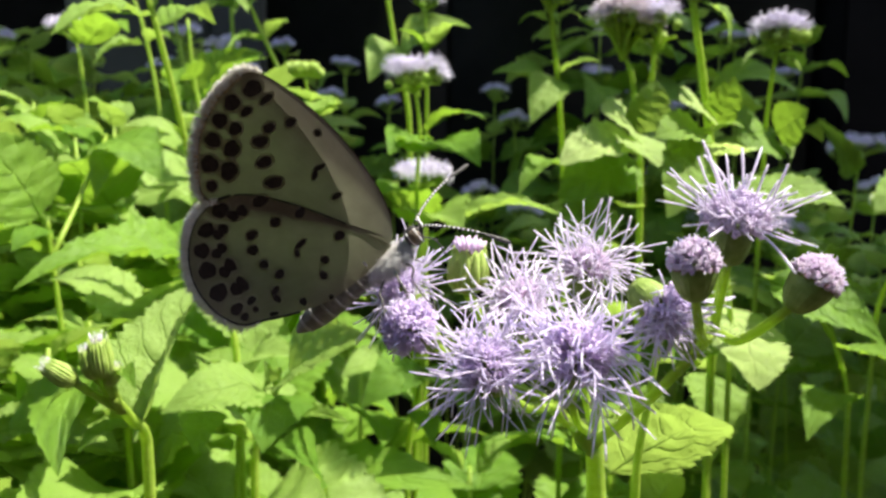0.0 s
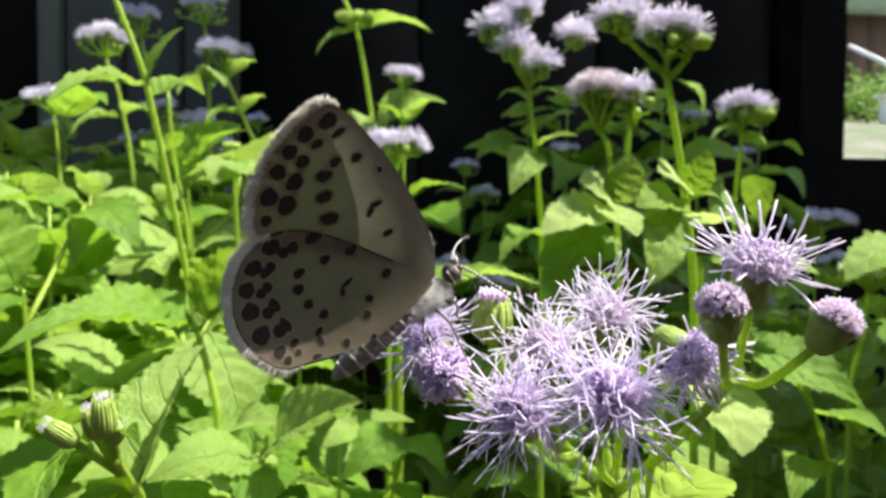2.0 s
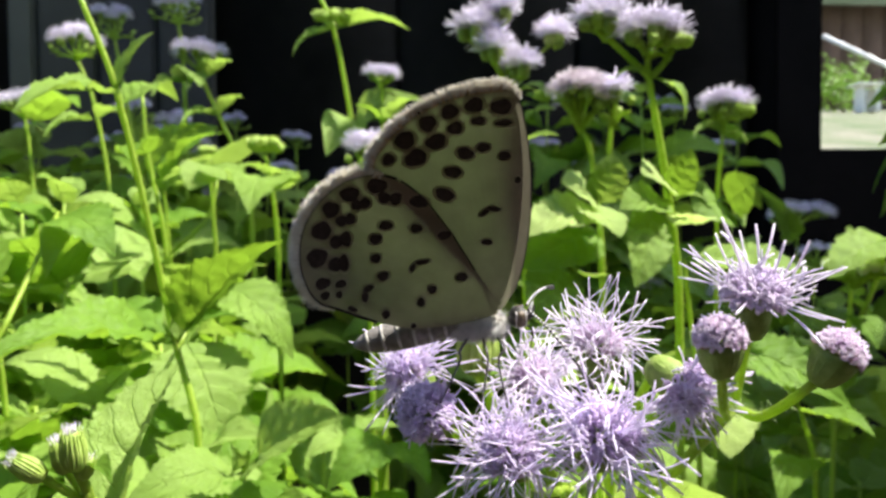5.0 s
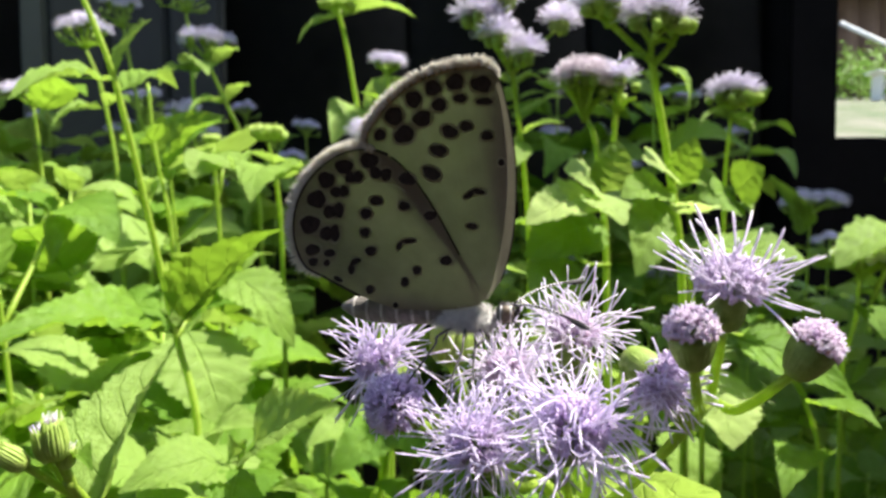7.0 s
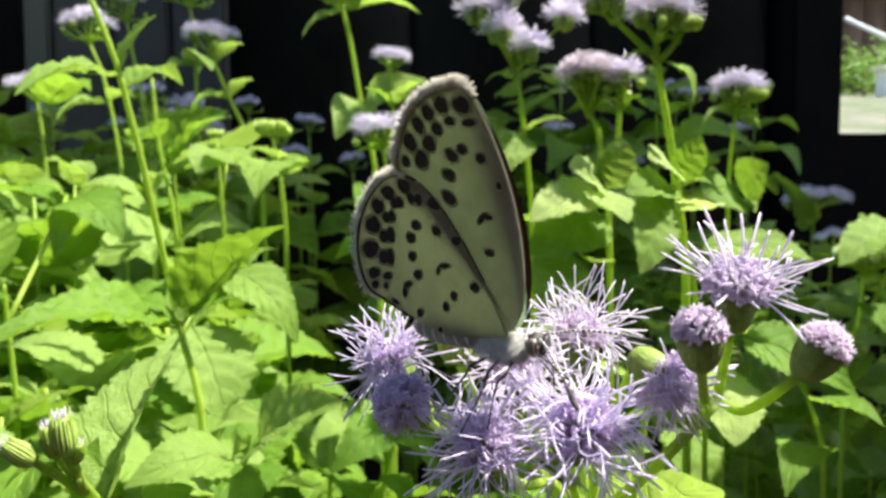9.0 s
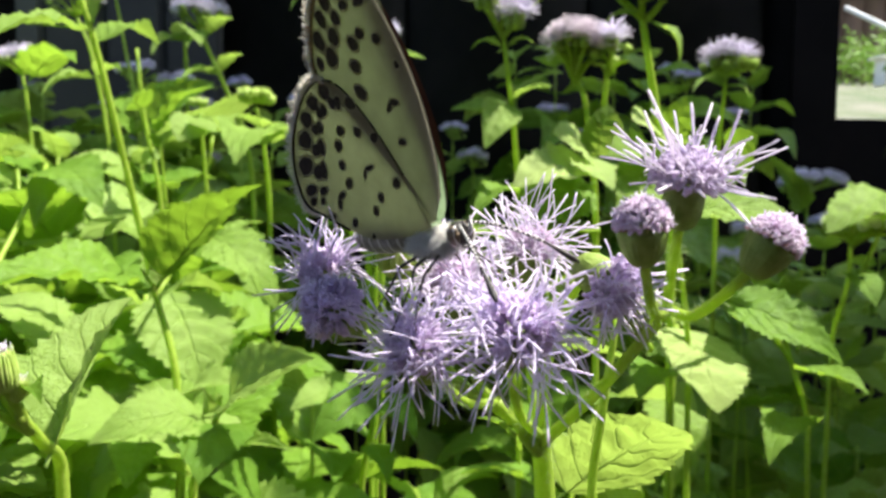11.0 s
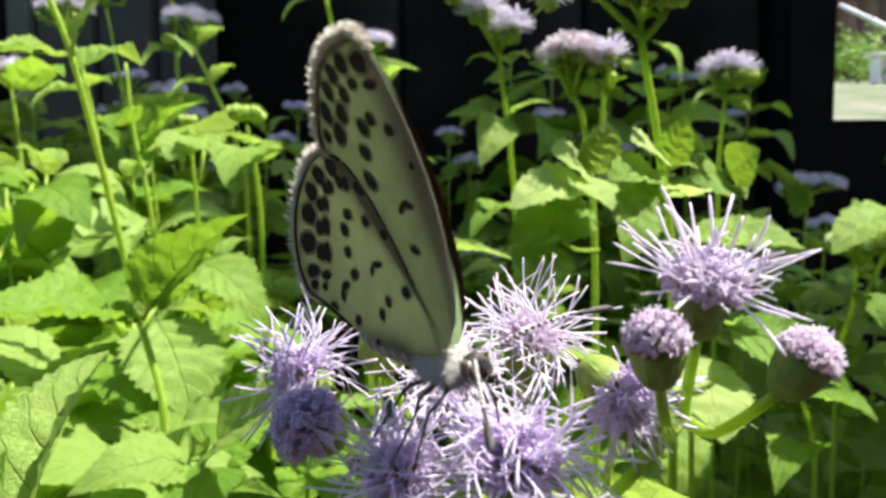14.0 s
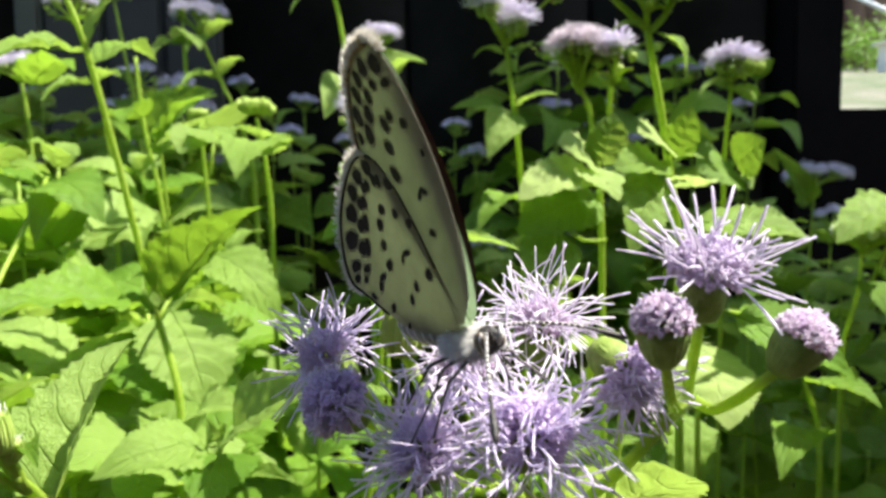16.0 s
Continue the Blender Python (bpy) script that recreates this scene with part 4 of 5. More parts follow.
r2 = mistflower(((0.0451, 0.1982, 0.5240), (0.0476, 0.1978, 0.5182), (0.0517, 0.2015, 0.4888)), 0.0011, "mistflower with a fading greyish lavender flower bunch", "bunch", 5, heads=[FADED], n=15, buds=0, spread=0.0062, rise=0.010, size=0.95)
corymb(r2, (0.0530, 0.1957, 0.5259), 0.005, 3, None, 3, 6, 1.0, 0.007)
stem_part(r2, ((0.0527, 0.1958, 0.5281), (0.0523, 0.1974, 0.5153), (0.0515, 0.2001, 0.5067)), 0.0007, 0.0008, None, "branch", 7)
leaf(r2, (0.0477, 0.1981, 0.5255), (0.0364, 0.1940, 0.5304), 0.25, 0, BLADES_YOUNG[5])
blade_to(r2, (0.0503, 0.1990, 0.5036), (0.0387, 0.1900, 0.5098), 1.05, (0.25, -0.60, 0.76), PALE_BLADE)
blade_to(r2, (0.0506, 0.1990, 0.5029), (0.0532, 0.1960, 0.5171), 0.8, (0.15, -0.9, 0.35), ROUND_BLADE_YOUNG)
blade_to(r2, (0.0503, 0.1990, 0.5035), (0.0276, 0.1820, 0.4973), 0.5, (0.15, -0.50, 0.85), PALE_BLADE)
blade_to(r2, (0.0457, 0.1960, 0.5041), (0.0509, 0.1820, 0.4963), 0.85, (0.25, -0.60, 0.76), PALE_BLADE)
blade_to(r2, (0.0514, 0.2000, 0.4978), (0.0280, 0.1860, 0.4891), 0.62, (0.0, -0.80, 0.55), ROUND_BLADE)
blade_to(r2, (0.0414, 0.1960, 0.4887), (0.0299, 0.1840, 0.4767), 0.8, (0.25, -0.60, 0.76), ROUND_BLADE_YOUNG)
stem_part(r2, ((0.0414, 0.1960, 0.4887), (0.0465, 0.1990, 0.4855), (0.0527, 0.2012, 0.4853)), 0.0004, 0.0005, None, "stalk", 6, 4)

r3 = mistflower(((0.0942, 0.2230, 0.5297), (0.0939, 0.2229, 0.5255), (0.0936, 0.2262, 0.5048)), 0.0009, "slender mistflower with a flat lavender bunch", "bunch", 7, n=7, buds=4, spread=0.0066, rise=0.0055)
bud_bunch(r3, (0.0977, 0.2207, 0.5274), 6, 2, 1.0, 0.003)
leaf(r3, (0.0938, 0.2229, 0.5253), (0.0815, 0.2157, 0.5240), 0.3, 0, BLADES_YOUNG[5])
leaf(r3, (0.0941, 0.2229, 0.5253), (0.0989, 0.2164, 0.5216), 0.32, 0, BLADES_YOUNG[5])
blade_to(r3, (0.0950, 0.2250, 0.5049), (0.0820, 0.2150, 0.5029), 1.3, (-0.25, -0.85, 0.4), ROUND_BLADE)
blade_to(r3, (0.0957, 0.2250, 0.5037), (0.1000, 0.2150, 0.5110), 1.15, (-0.2, -0.85, 0.45), ROUND_BLADE)
blade_to(r3, (0.0952, 0.2260, 0.5009), (0.0965, 0.2140, 0.4984), 0.7, (0.1, -0.4, 0.9), BLADES_YOUNG[1])

m1 = mistflower(((0.0293, 0.2148, 0.5369), (0.0301, 0.2166, 0.5325), (0.0331, 0.2207, 0.5123), (0.0358, 0.2276, 0.4876)), 0.0010, "mistflower with several loose lavender heads")
for sd, at in enumerate(((0.0187, 0.2130, 0.5505), (0.0272, 0.2136, 0.5552), (0.0421, 0.2143, 0.5492), (0.0246, 0.2124, 0.5447), (0.0317, 0.2107, 0.5400), (0.0227, 0.2157, 0.5486))):
    corymb(m1, at, 0.0042, 4, None, 0, 40 + sd, 1.15, 0.003)
    stem_part(m1, ((0.0291, 0.2148, 0.5361), Vector(at).lerp(Vector((0.0291, 0.2149, 0.5384)), 0.5), at), 0.0005, 0.0004, None, "stalk", 5, 5)
leaf(m1, (0.0298, 0.2167, 0.5344), (0.0200, 0.2124, 0.5339), 0.3, 0, BLADES_YOUNG[5])
leaf(m1, (0.0301, 0.2167, 0.5344), (0.0375, 0.2112, 0.5351), 0.3, 0, BLADES_YOUNG[5])
blade_to(m1, (0.0321, 0.2211, 0.5210), (0.0237, 0.2091, 0.5071), 0.60, (0.0, -0.85, 0.5), BLADES_YOUNG[0])
blade_to(m1, (0.0321, 0.2211, 0.5207), (0.0428, 0.2134, 0.5241), 0.38, (-0.4, -0.2, 0.9), BLADES_YOUNG[2])
leaf(m1, (0.0349, 0.2260, 0.4960), (0.0207, 0.2087, 0.4899), 0.5, 10)

t1 = mistflower(((-0.0367, 0.3402, 0.6040), (-0.0273, 0.3387, 0.5835), (-0.0203, 0.3413, 0.5455), (-0.0141, 0.3441, 0.5102)), 0.0014, "mistflower stem with narrow paired leaves")
leaf(t1, (-0.0273, 0.3386, 0.5827), (-0.0444, 0.3288, 0.5701), 0.32, 0, BLADES_YOUNG[2])
leaf(t1, (-0.0266, 0.3386, 0.5827), (0.0057, 0.3268, 0.5814), 0.26, 0, BLADES_YOUNG[2])
bud_bunch(t1, (-0.0273, 0.3387, 0.5851), 8, 3, 1.5, 0.008)
blade_to(t1, (-0.0207, 0.3404, 0.5464), (-0.0295, 0.3198, 0.5277), 0.62, (0.1, -0.8, 0.5), BLADES_YOUNG[0])
blade_to(t1, (-0.0203, 0.3402, 0.5420), (0.0054, 0.3243, 0.5532), 0.58, (-0.3, -0.8, 0.5), BLADES_YOUNG[1])
t2 = mistflower(((-0.0067, 0.3261, 0.5567), (-0.0062, 0.3296, 0.5287), (-0.0066, 0.3330, 0.4978)), 0.0011, "mistflower stem with a flat lavender bunch", "bunch", 15, n=7, buds=1, spread=0.0055, rise=0.005)
leaf(t2, (-0.0060, 0.3272, 0.5401), (0.0097, 0.3047, 0.5482), 0.55, 20, BLADES_YOUNG[1])
leaf(t2, (-0.0060, 0.3271, 0.5390), (-0.0171, 0.3162, 0.5478), 0.55, 20)
t3 = mistflower(((-0.0086, 0.2446, 0.5193), (-0.0069, 0.2448, 0.5054), (-0.0079, 0.2455, 0.4877)), 0.0009, "mistflower with a lavender bunch and small leaves", "bunch", 16, n=9, buds=3, spread=0.010, rise=0.006)
leaf(t3, (-0.0075, 0.2456, 0.5037), (-0.0151, 0.2218, 0.4993), 0.6, 10)
leaf(t3, (-0.0075, 0.2456, 0.5037), (0.0128, 0.2334, 0.5110), 0.4, 10)
leaf(t3, (-0.0075, 0.2449, 0.4984), (0.0101, 0.2115, 0.4978), 0.7, 10)
t4 = mistflower(((-0.0068, 0.2607, 0.4879), (-0.0065, 0.2613, 0.4774), (-0.0070, 0.2620, 0.4598)), 0.0009, "low mistflower with a small lavender bunch", "bunch", 17, n=9, buds=1, spread=0.009, rise=0.005)
leaf(t4, (-0.0065, 0.2608, 0.4736), (-0.0208, 0.2305, 0.4885), 0.6, 10)
leaf(t4, (-0.0065, 0.2608, 0.4736), (0.0058, 0.2192, 0.4794), 0.6, 10, None, True)
leaf(t4, (-0.0046, 0.2603, 0.4698), (0.0379, 0.2398, 0.4828), 0.35, 15, BLADES_YOUNG[1])

c1 = mistflower(((-0.0414, 0.2393, 0.5204), (-0.0394, 0.2397, 0.5093), (-0.0385, 0.2430, 0.4902)), 0.0010, "mistflower stem with a knot of green buds", "buds", 18, n=9, spread=0.0042, size=1.25)
leaf(c1, (-0.0405, 0.2390, 0.5144), (-0.0471, 0.2245, 0.5156), 0.4, 0, BLADES_YOUNG[2])
leaf(c1, (-0.0405, 0.2390, 0.5144), (-0.0300, 0.2281, 0.5121), 0.4, 0, BLADES_YOUNG[2])
leaf(c1, (-0.0397, 0.2398, 0.5093), (-0.0404, 0.2036, 0.5060), 0.6, 0, None, True)

l4 = mistflower(((-0.1057, 0.4316, 0.5829), (-0.1032, 0.4312, 0.5753), (-0.0945, 0.4299, 0.5554), (-0.0847, 0.4283, 0.5324), (-0.0802, 0.4369, 0.5004)), 0.0016, "tall lavender mistflower with paired narrow leaves", "bunch", 19, n=10, buds=2, spread=0.014, rise=0.012, size=1.25)
leaf(l4, (-0.1026, 0.4312, 0.5774), (-0.0840, 0.4101, 0.5842), 0.4, 0, BLADES_YOUNG[2])
leaf(l4, (-0.1026, 0.4312, 0.5774), (-0.1073, 0.4112, 0.5700), 0.4, 0, BLADES_YOUNG[2])
leaf(l4, (-0.0955, 0.4300, 0.5578), (-0.1087, 0.4006, 0.5511), 0.3, 0, BLADES_YOUNG[2])
leaf(l4, (-0.0955, 0.4300, 0.5578), (-0.0790, 0.4091, 0.5658), 0.3, 0, BLADES_YOUNG[2])
l5 = mistflower(((-0.1642, 0.4158, 0.5857), (-0.1562, 0.4145, 0.5653), (-0.1479, 0.4121, 0.5143)), 0.0015, "mistflower with a flat lavender bunch", "bunch", 20, n=9, buds=5, spread=0.013, rise=0.013, size=1.2)
leaf(l5, (-0.1544, 0.4140, 0.5537), (-0.1697, 0.3846, 0.5425), 0.32, 0, BLADES_YOUNG[2])
leaf(l5, (-0.1544, 0.4140, 0.5537), (-0.1340, 0.3925, 0.5551), 0.35, 0, BLADES_YOUNG[2])
mistflower(((-0.1621, 0.4666, 0.6084), (-0.1587, 0.4657, 0.5888), (-0.1493, 0.4628, 0.5264)), 0.0015, "mistflower with lavender heads and green buds", "bunch", 21, n=6, buds=7, spread=0.013, rise=0.013, size=1.2)
l7 = mistflower(((-0.1197, 0.4437, 0.6116), (-0.1172, 0.4428, 0.5912), (-0.1178, 0.4498, 0.5066)), 0.0015, "mistflower with pale heads above green buds", "bunch", 22, n=7, buds=7, spread=0.015, rise=0.012, size=1.2)
leaf(l7, (-0.1165, 0.4423, 0.5780), (-0.1262, 0.4125, 0.5670), 0.4, 0, BLADES_YOUNG[2])
leaf(l7, (-0.1165, 0.4423, 0.5780), (-0.1000, 0.4108, 0.5730), 0.6, 0, BLADES_YOUNG[4])
l8 = mistflower(((-0.1726, 0.3750, 0.5505), (-0.1705, 0.3744, 0.5360), (-0.1677, 0.3728, 0.4992)), 0.0012, "mistflower with a small lavender bunch", "bunch", 23, n=8, buds=1, spread=0.011, rise=0.008, size=1.1)
leaf(l8, (-0.1692, 0.3746, 0.5465), (-0.1352, 0.3424, 0.5534), 0.5, 0)
l9 = mistflower(((-0.0989, 0.3096, 0.5495), (-0.0967, 0.3086, 0.5254), (-0.0904, 0.3068, 0.4882)), 0.0012, "leafy mistflower shoot with soft green leaves")
leaf(l9, (-0.0922, 0.3077, 0.5101), (-0.0658, 0.2867, 0.5350), 0.42, 35)
blade_to(l9, (-0.0704, 0.3064, 0.5164), (-0.0663, 0.2763, 0.5251), 1.2, (-0.1, -0.75, 0.6), ROUND_BLADE_YOUNG)
stem_part(l9, ((-0.0704, 0.3064, 0.5164), (-0.0730, 0.3061, 0.5037), (-0.0882, 0.3066, 0.4883)), 0.0007, 0.0008, None, "branch", 6, 5)
leaf(l9, (-0.0967, 0.3086, 0.5265), (-0.0949, 0.2783, 0.5245), 0.55, 20)

rr = mistflower(((0.1104, 0.1857, 0.4854), (0.1095, 0.1851, 0.4730), (0.1087, 0.1894, 0.4580)), 0.0008, "mistflower shoot with pale buds at the shade's edge", "buds", 25, n=9, spread=0.007, size=1.3)
BUD_PALE = BUD.copy()
BUD_PALE.materials.clear()
BUD_PALE.materials.append(PALEBUD)
corymb(rr, (0.1099, 0.1837, 0.4845), 0.008, 16, [BUD_PALE], 0, 71, 0.75, 0.005)
blade_to(rr, (0.1219, 0.1860, 0.4950), (0.0955, 0.1700, 0.4873), 0.42, (0.05, -0.30, 0.95), ROUND_BLADE_YOUNG)
blade_to(rr, (0.1097, 0.1840, 0.4762), (0.1089, 0.1720, 0.4699), 0.7, (0.0, -0.7, 0.7), BLADES[2])
stem_part(rr, ((0.1198, 0.1860, 0.4946), (0.1185, 0.1870, 0.4855), (0.1124, 0.1860, 0.4731)), 0.0005, 0.0006, None, "stalk", 6, 4)
star_leaf = mistflower(((0.0570, 0.1580, 0.4919), (0.0583, 0.1590, 0.4825), (0.0611, 0.1600, 0.4608)), 0.0008, "mistflower shoot with a wide pale leaf in half shade")
blade_to(star_leaf, (0.0570, 0.1580, 0.4919), (0.0765, 0.1460, 0.4900), 0.6, (0.05, -0.55, 0.83), ROUND_BLADE_YOUNG)
wall_leaf = mistflower(((0.2796, 0.5200, 0.4969), (0.2791, 0.5220, 0.4703), (0.2778, 0.5250, 0.4068)), 0.0010, "dim mistflower with a wide bunch in the shade of the wall", "bunch", 91, n=14, buds=2, spread=0.020, rise=0.010, size=1.3)
blade_to(wall_leaf, (0.2790, 0.5220, 0.4781), (0.2420, 0.5000, 0.5195), 0.3, (-0.3, -0.8, 0.4), BLADES[0])
lg = mistflower(((0.0595, 0.1649, 0.4686), (0.0591, 0.1641, 0.4578), (0.0597, 0.1660, 0.4437)), 0.0008, "mistflower with broad rounded toothed leaves")
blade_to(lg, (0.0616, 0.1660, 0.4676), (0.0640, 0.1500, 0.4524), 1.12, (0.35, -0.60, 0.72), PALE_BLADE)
blade_to(lg, (0.0673, 0.1900, 0.4462), (0.0645, 0.1760, 0.4256), 0.80, (0.40, -0.60, 0.70), BLADES_YOUNG[4])
stem_part(lg, ((0.0686, 0.1880, 0.4629), (0.0683, 0.1890, 0.4507), (0.0677, 0.1890, 0.4372)), 0.0008, 0.0009, None, "stalk", 7, 6)
leaf(lg, (0.0595, 0.1651, 0.4576), (0.0476, 0.1495, 0.4558), 0.7, 0)
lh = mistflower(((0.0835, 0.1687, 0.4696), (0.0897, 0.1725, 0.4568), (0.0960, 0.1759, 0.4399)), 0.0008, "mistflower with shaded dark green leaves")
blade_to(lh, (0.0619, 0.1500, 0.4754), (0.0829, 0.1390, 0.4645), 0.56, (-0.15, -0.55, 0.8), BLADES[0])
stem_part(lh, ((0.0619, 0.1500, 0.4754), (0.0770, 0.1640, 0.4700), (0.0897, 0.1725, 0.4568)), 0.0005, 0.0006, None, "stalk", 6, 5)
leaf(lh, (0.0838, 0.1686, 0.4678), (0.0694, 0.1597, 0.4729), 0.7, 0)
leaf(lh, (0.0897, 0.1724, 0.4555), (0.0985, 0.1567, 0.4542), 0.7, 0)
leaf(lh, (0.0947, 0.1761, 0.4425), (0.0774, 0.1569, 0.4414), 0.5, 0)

# -- the leafy shoot below the tall stem, between the bud shoot and the flower
low = mistflower(((-0.0283, 0.1310, 0.4619), (-0.0294, 0.1310, 0.4562), (-0.0331, 0.1310, 0.4448)), 0.0010, "low mistflower shoot with broad crinkled leaves")
blade_to(low, (-0.0280, 0.1310, 0.4595), (-0.0119, 0.1180, 0.4713), 0.62, (0.15, -0.62, 0.75), BLADES_YOUNG[3])
blade_to(low, (-0.0291, 0.1310, 0.4583), (-0.0432, 0.1160, 0.4602), 0.60, (0.10, -0.55, 0.80), BLADES_YOUNG[1])
# The flower's shade is put in by giving some blades the darker green.
blade_to(low, (-0.0288, 0.1310, 0.4579), (-0.0279, 0.1160, 0.4540), 0.95, (0.15, -0.60, 0.78), BLADES[4])
blade_to(low, (-0.0401, 0.1280, 0.4560), (-0.0392, 0.1180, 0.4518), 0.75, (0.10, -0.60, 0.78), BLADES[0])
blade_to(low, (-0.0299, 0.1310, 0.4586), (-0.0297, 0.1270, 0.4639), 0.5, (0.3, -0.8, 0.4), BLADES_YOUNG[5])
blade_to(low, (-0.0300, 0.1310, 0.4510), (-0.0151, 0.1200, 0.4570), 0.26, (0.1, -0.35, 0.9), BLADES_YOUNG[2])
blade_to(low, (-0.0206, 0.1280, 0.4434), (-0.0253, 0.1160, 0.4543), 0.8, (0.1, -0.6, 0.78), BLADES[0])

mid_shoot = mistflower(((-0.0047, 0.2000, 0.4446), (-0.0059, 0.2010, 0.4369), (-0.0090, 0.2020, 0.4156)), 0.0010, "mistflower shoot with pale leaves half in shade")
# Darker green on three blades carries part of this shoot's half shade.
blade_to(mid_shoot, (-0.0047, 0.2000, 0.4443), (-0.0196, 0.1840, 0.4375), 0.62, (0.15, -0.58, 0.80), BLADES[4])
blade_to(mid_shoot, (-0.0149, 0.2050, 0.4434), (-0.0255, 0.1920, 0.4425), 0.62, (0.2, -0.5, 0.85), BLADES_YOUNG[0])
blade_to(mid_shoot, (-0.0055, 0.2000, 0.4431), (0.0055, 0.1860, 0.4371), 0.62, (0.25, -0.5, 0.82), BLADES[1])
blade_to(mid_shoot, (-0.0067, 0.2010, 0.4310), (-0.0014, 0.1880, 0.4253), 0.60, (0.25, -0.5, 0.82), BLADES[1])
blade_to(mid_shoot, (-0.0491, 0.1960, 0.4037), (0.0062, 0.1780, 0.4217), 0.42, (0.05, -0.50, 0.86), BLADES[1])
side_shoot = mistflower(((-0.1048, 0.2050, 0.4804), (-0.1047, 0.2060, 0.4715), (-0.1038, 0.2070, 0.4479)), 0.0010, "mistflower shoot with a wide pale leaf")
blade_to(side_shoot, (-0.1049, 0.2050, 0.4795), (-0.1146, 0.1920, 0.5039), 0.85, (0.35, -0.60, 0.72), ROUND_BLADE)
blade_to(side_shoot, (-0.1046, 0.2050, 0.4789), (-0.1065, 0.1900, 0.4751), 0.6, (0.2, -0.55, 0.80), BLADES[1])
blade_to(side_shoot, (-0.1026, 0.2400, 0.5036), (-0.0821, 0.2260, 0.4927), 0.78, (0.25, -0.60, 0.75), BLADES[4])
blade_to(side_shoot, (-0.1030, 0.2400, 0.5032), (-0.1071, 0.2280, 0.5079), 0.60, (0.25, -0.55, 0.80), BLADES_YOUNG[0])
blade_to(side_shoot, (-0.1017, 0.2400, 0.5019), (-0.1012, 0.2260, 0.4854), 0.42, (0.25, -0.60, 0.75), BLADES_YOUNG[2])
stem_part(side_shoot, ((-0.1028, 0.2400, 0.5036), (-0.1049, 0.2280, 0.4886), (-0.1047, 0.2070, 0.4714)), 0.0006, 0.0008, None, "branch", 6, 6)
mid_leaf = mistflower(((-0.0605, 0.2500, 0.5196), (-0.0601, 0.2510, 0.5090), (-0.0593, 0.2520, 0.4855)), 0.0009, "mistflower shoot with a wide pale leaf pair round a green bud", "buds", 31, n=5, spread=0.0022, size=0.8)
blade_to(mid_leaf, (-0.0605, 0.2500, 0.5186), (-0.0640, 0.2380, 0.5105), 0.9, (0.25, -0.62, 0.75), ROUND_BLADE_YOUNG)
blade_to(mid_leaf, (-0.0601, 0.2500, 0.5186), (-0.0496, 0.2370, 0.5115), 0.8, (0.25, -0.62, 0.75), ROUND_BLADE_YOUNG)
back_leaf = mistflower(((-0.0980, 0.3300, 0.5230), (-0.0965, 0.3310, 0.5000), (-0.0940, 0.3320, 0.4600)), 0.0009, "mistflower shoot with a pointed dark green leaf")
blade_to(back_leaf, (-0.1063, 0.3280, 0.5193), (-0.0725, 0.3163, 0.5385), 0.60, (0.2, -0.75, 0.6), BLADES[3])
blade_to(back_leaf, (-0.1063, 0.3280, 0.5189), (-0.1134, 0.3180, 0.5272), 0.5, (0.2, -0.7, 0.6), BLADES[0])

# -- the leafy bed: many plants of the same kind, tops at the height that their spot has; taller unseen rows at the right are added for shade
gen = random.Random(21)


def filler(x, y, top, g, bunch=False):
    sway = Vector((g.uniform(-0.025, 0.025), g.uniform(-0.02, 0.02), 0))
    foot = Vector((x, y, 0))
    head_at = foot + sway + Vector((0, 0, top))
    plant = thing("mistflower_plant", foot, "leafy green mistflower plant with toothed leaves" if not bunch else "leafy mistflower plant with a lavender bunch on top", "plant", "mistflower plants")
    mid = foot.lerp(head_at, 0.5) + Vector((g.uniform(-0.01, 0.01), g.uniform(-0.01, 0.01), 0))
    stem_part(plant, (head_at, mid, foot), 0.0006, 0.0013, STEM, "stem", 6, 8)
    z, k, turn = top - 0.003, 0, g.uniform(0, 180)
    while z > max(0.26, top - 0.17):
        f = z / top
        p = (mid.lerp(head_at, 2 * f - 1) if f > 0.5 else foot.lerp(mid, 2 * f))
        ln = min(0.062, 0.020 + 0.013 * k) * g.uniform(0.85, 1.2)
        for s in (0, 180):
            a = radians(turn + s + g.uniform(-15, 15))
            tip = p + Vector((math.cos(a), math.sin(a), 0.5 - 0.2 * k + g.uniform(-0.4, 0.35))).normalized() * ln
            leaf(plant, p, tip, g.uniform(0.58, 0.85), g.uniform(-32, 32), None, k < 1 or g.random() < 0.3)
        turn += 90 + g.uniform(-15, 15)
        z -= (0.011 + 0.006 * min(k, 3)) * g.uniform(0.9, 1.3)
        k += 1
    if bunch:
        corymb(plant, head_at, 0.013, 7, None, 2, g.randrange(99), 1.15, 0.013)


for k in range(128):
    y = 0.115 + 0.62 * gen.random() ** 1.1
    x = gen.uniform(-0.66, 0.58) * (y + 0.06)
    side = x / (y + 0.05)
    if side > 0.05:
        y = max(y, 0.23)
    if y < 0.30 and -0.18 < x / y < 0.05:
        continue
    if side < 0.0:
        top = 0.455 + 0.115 * (y - 0.13) - 0.10 * side * (y > 0.22) * y / 0.4
    else:
        top = 0.412 + 0.09 * (y - 0.13)
    if y < 0.52 and -0.26 < x / y < 0.10:
        top -= 0.05
        if k % 2:
            continue
    top += gen.uniform(-0.02, 0.012)
    filler(x, y, top, gen, y > 0.42 and gen.random() < 0.35)
for k in range(30):
    y = gen.uniform(0.12, 0.30)
    x = gen.uniform(-0.62, 0.02) * (y + 0.05)
    if not (y < 0.30 and -0.18 < x / y < 0.05):
        filler(x, y, 0.425 + 0.12 * (y - 0.12) + gen.uniform(-0.012, 0.016), gen)
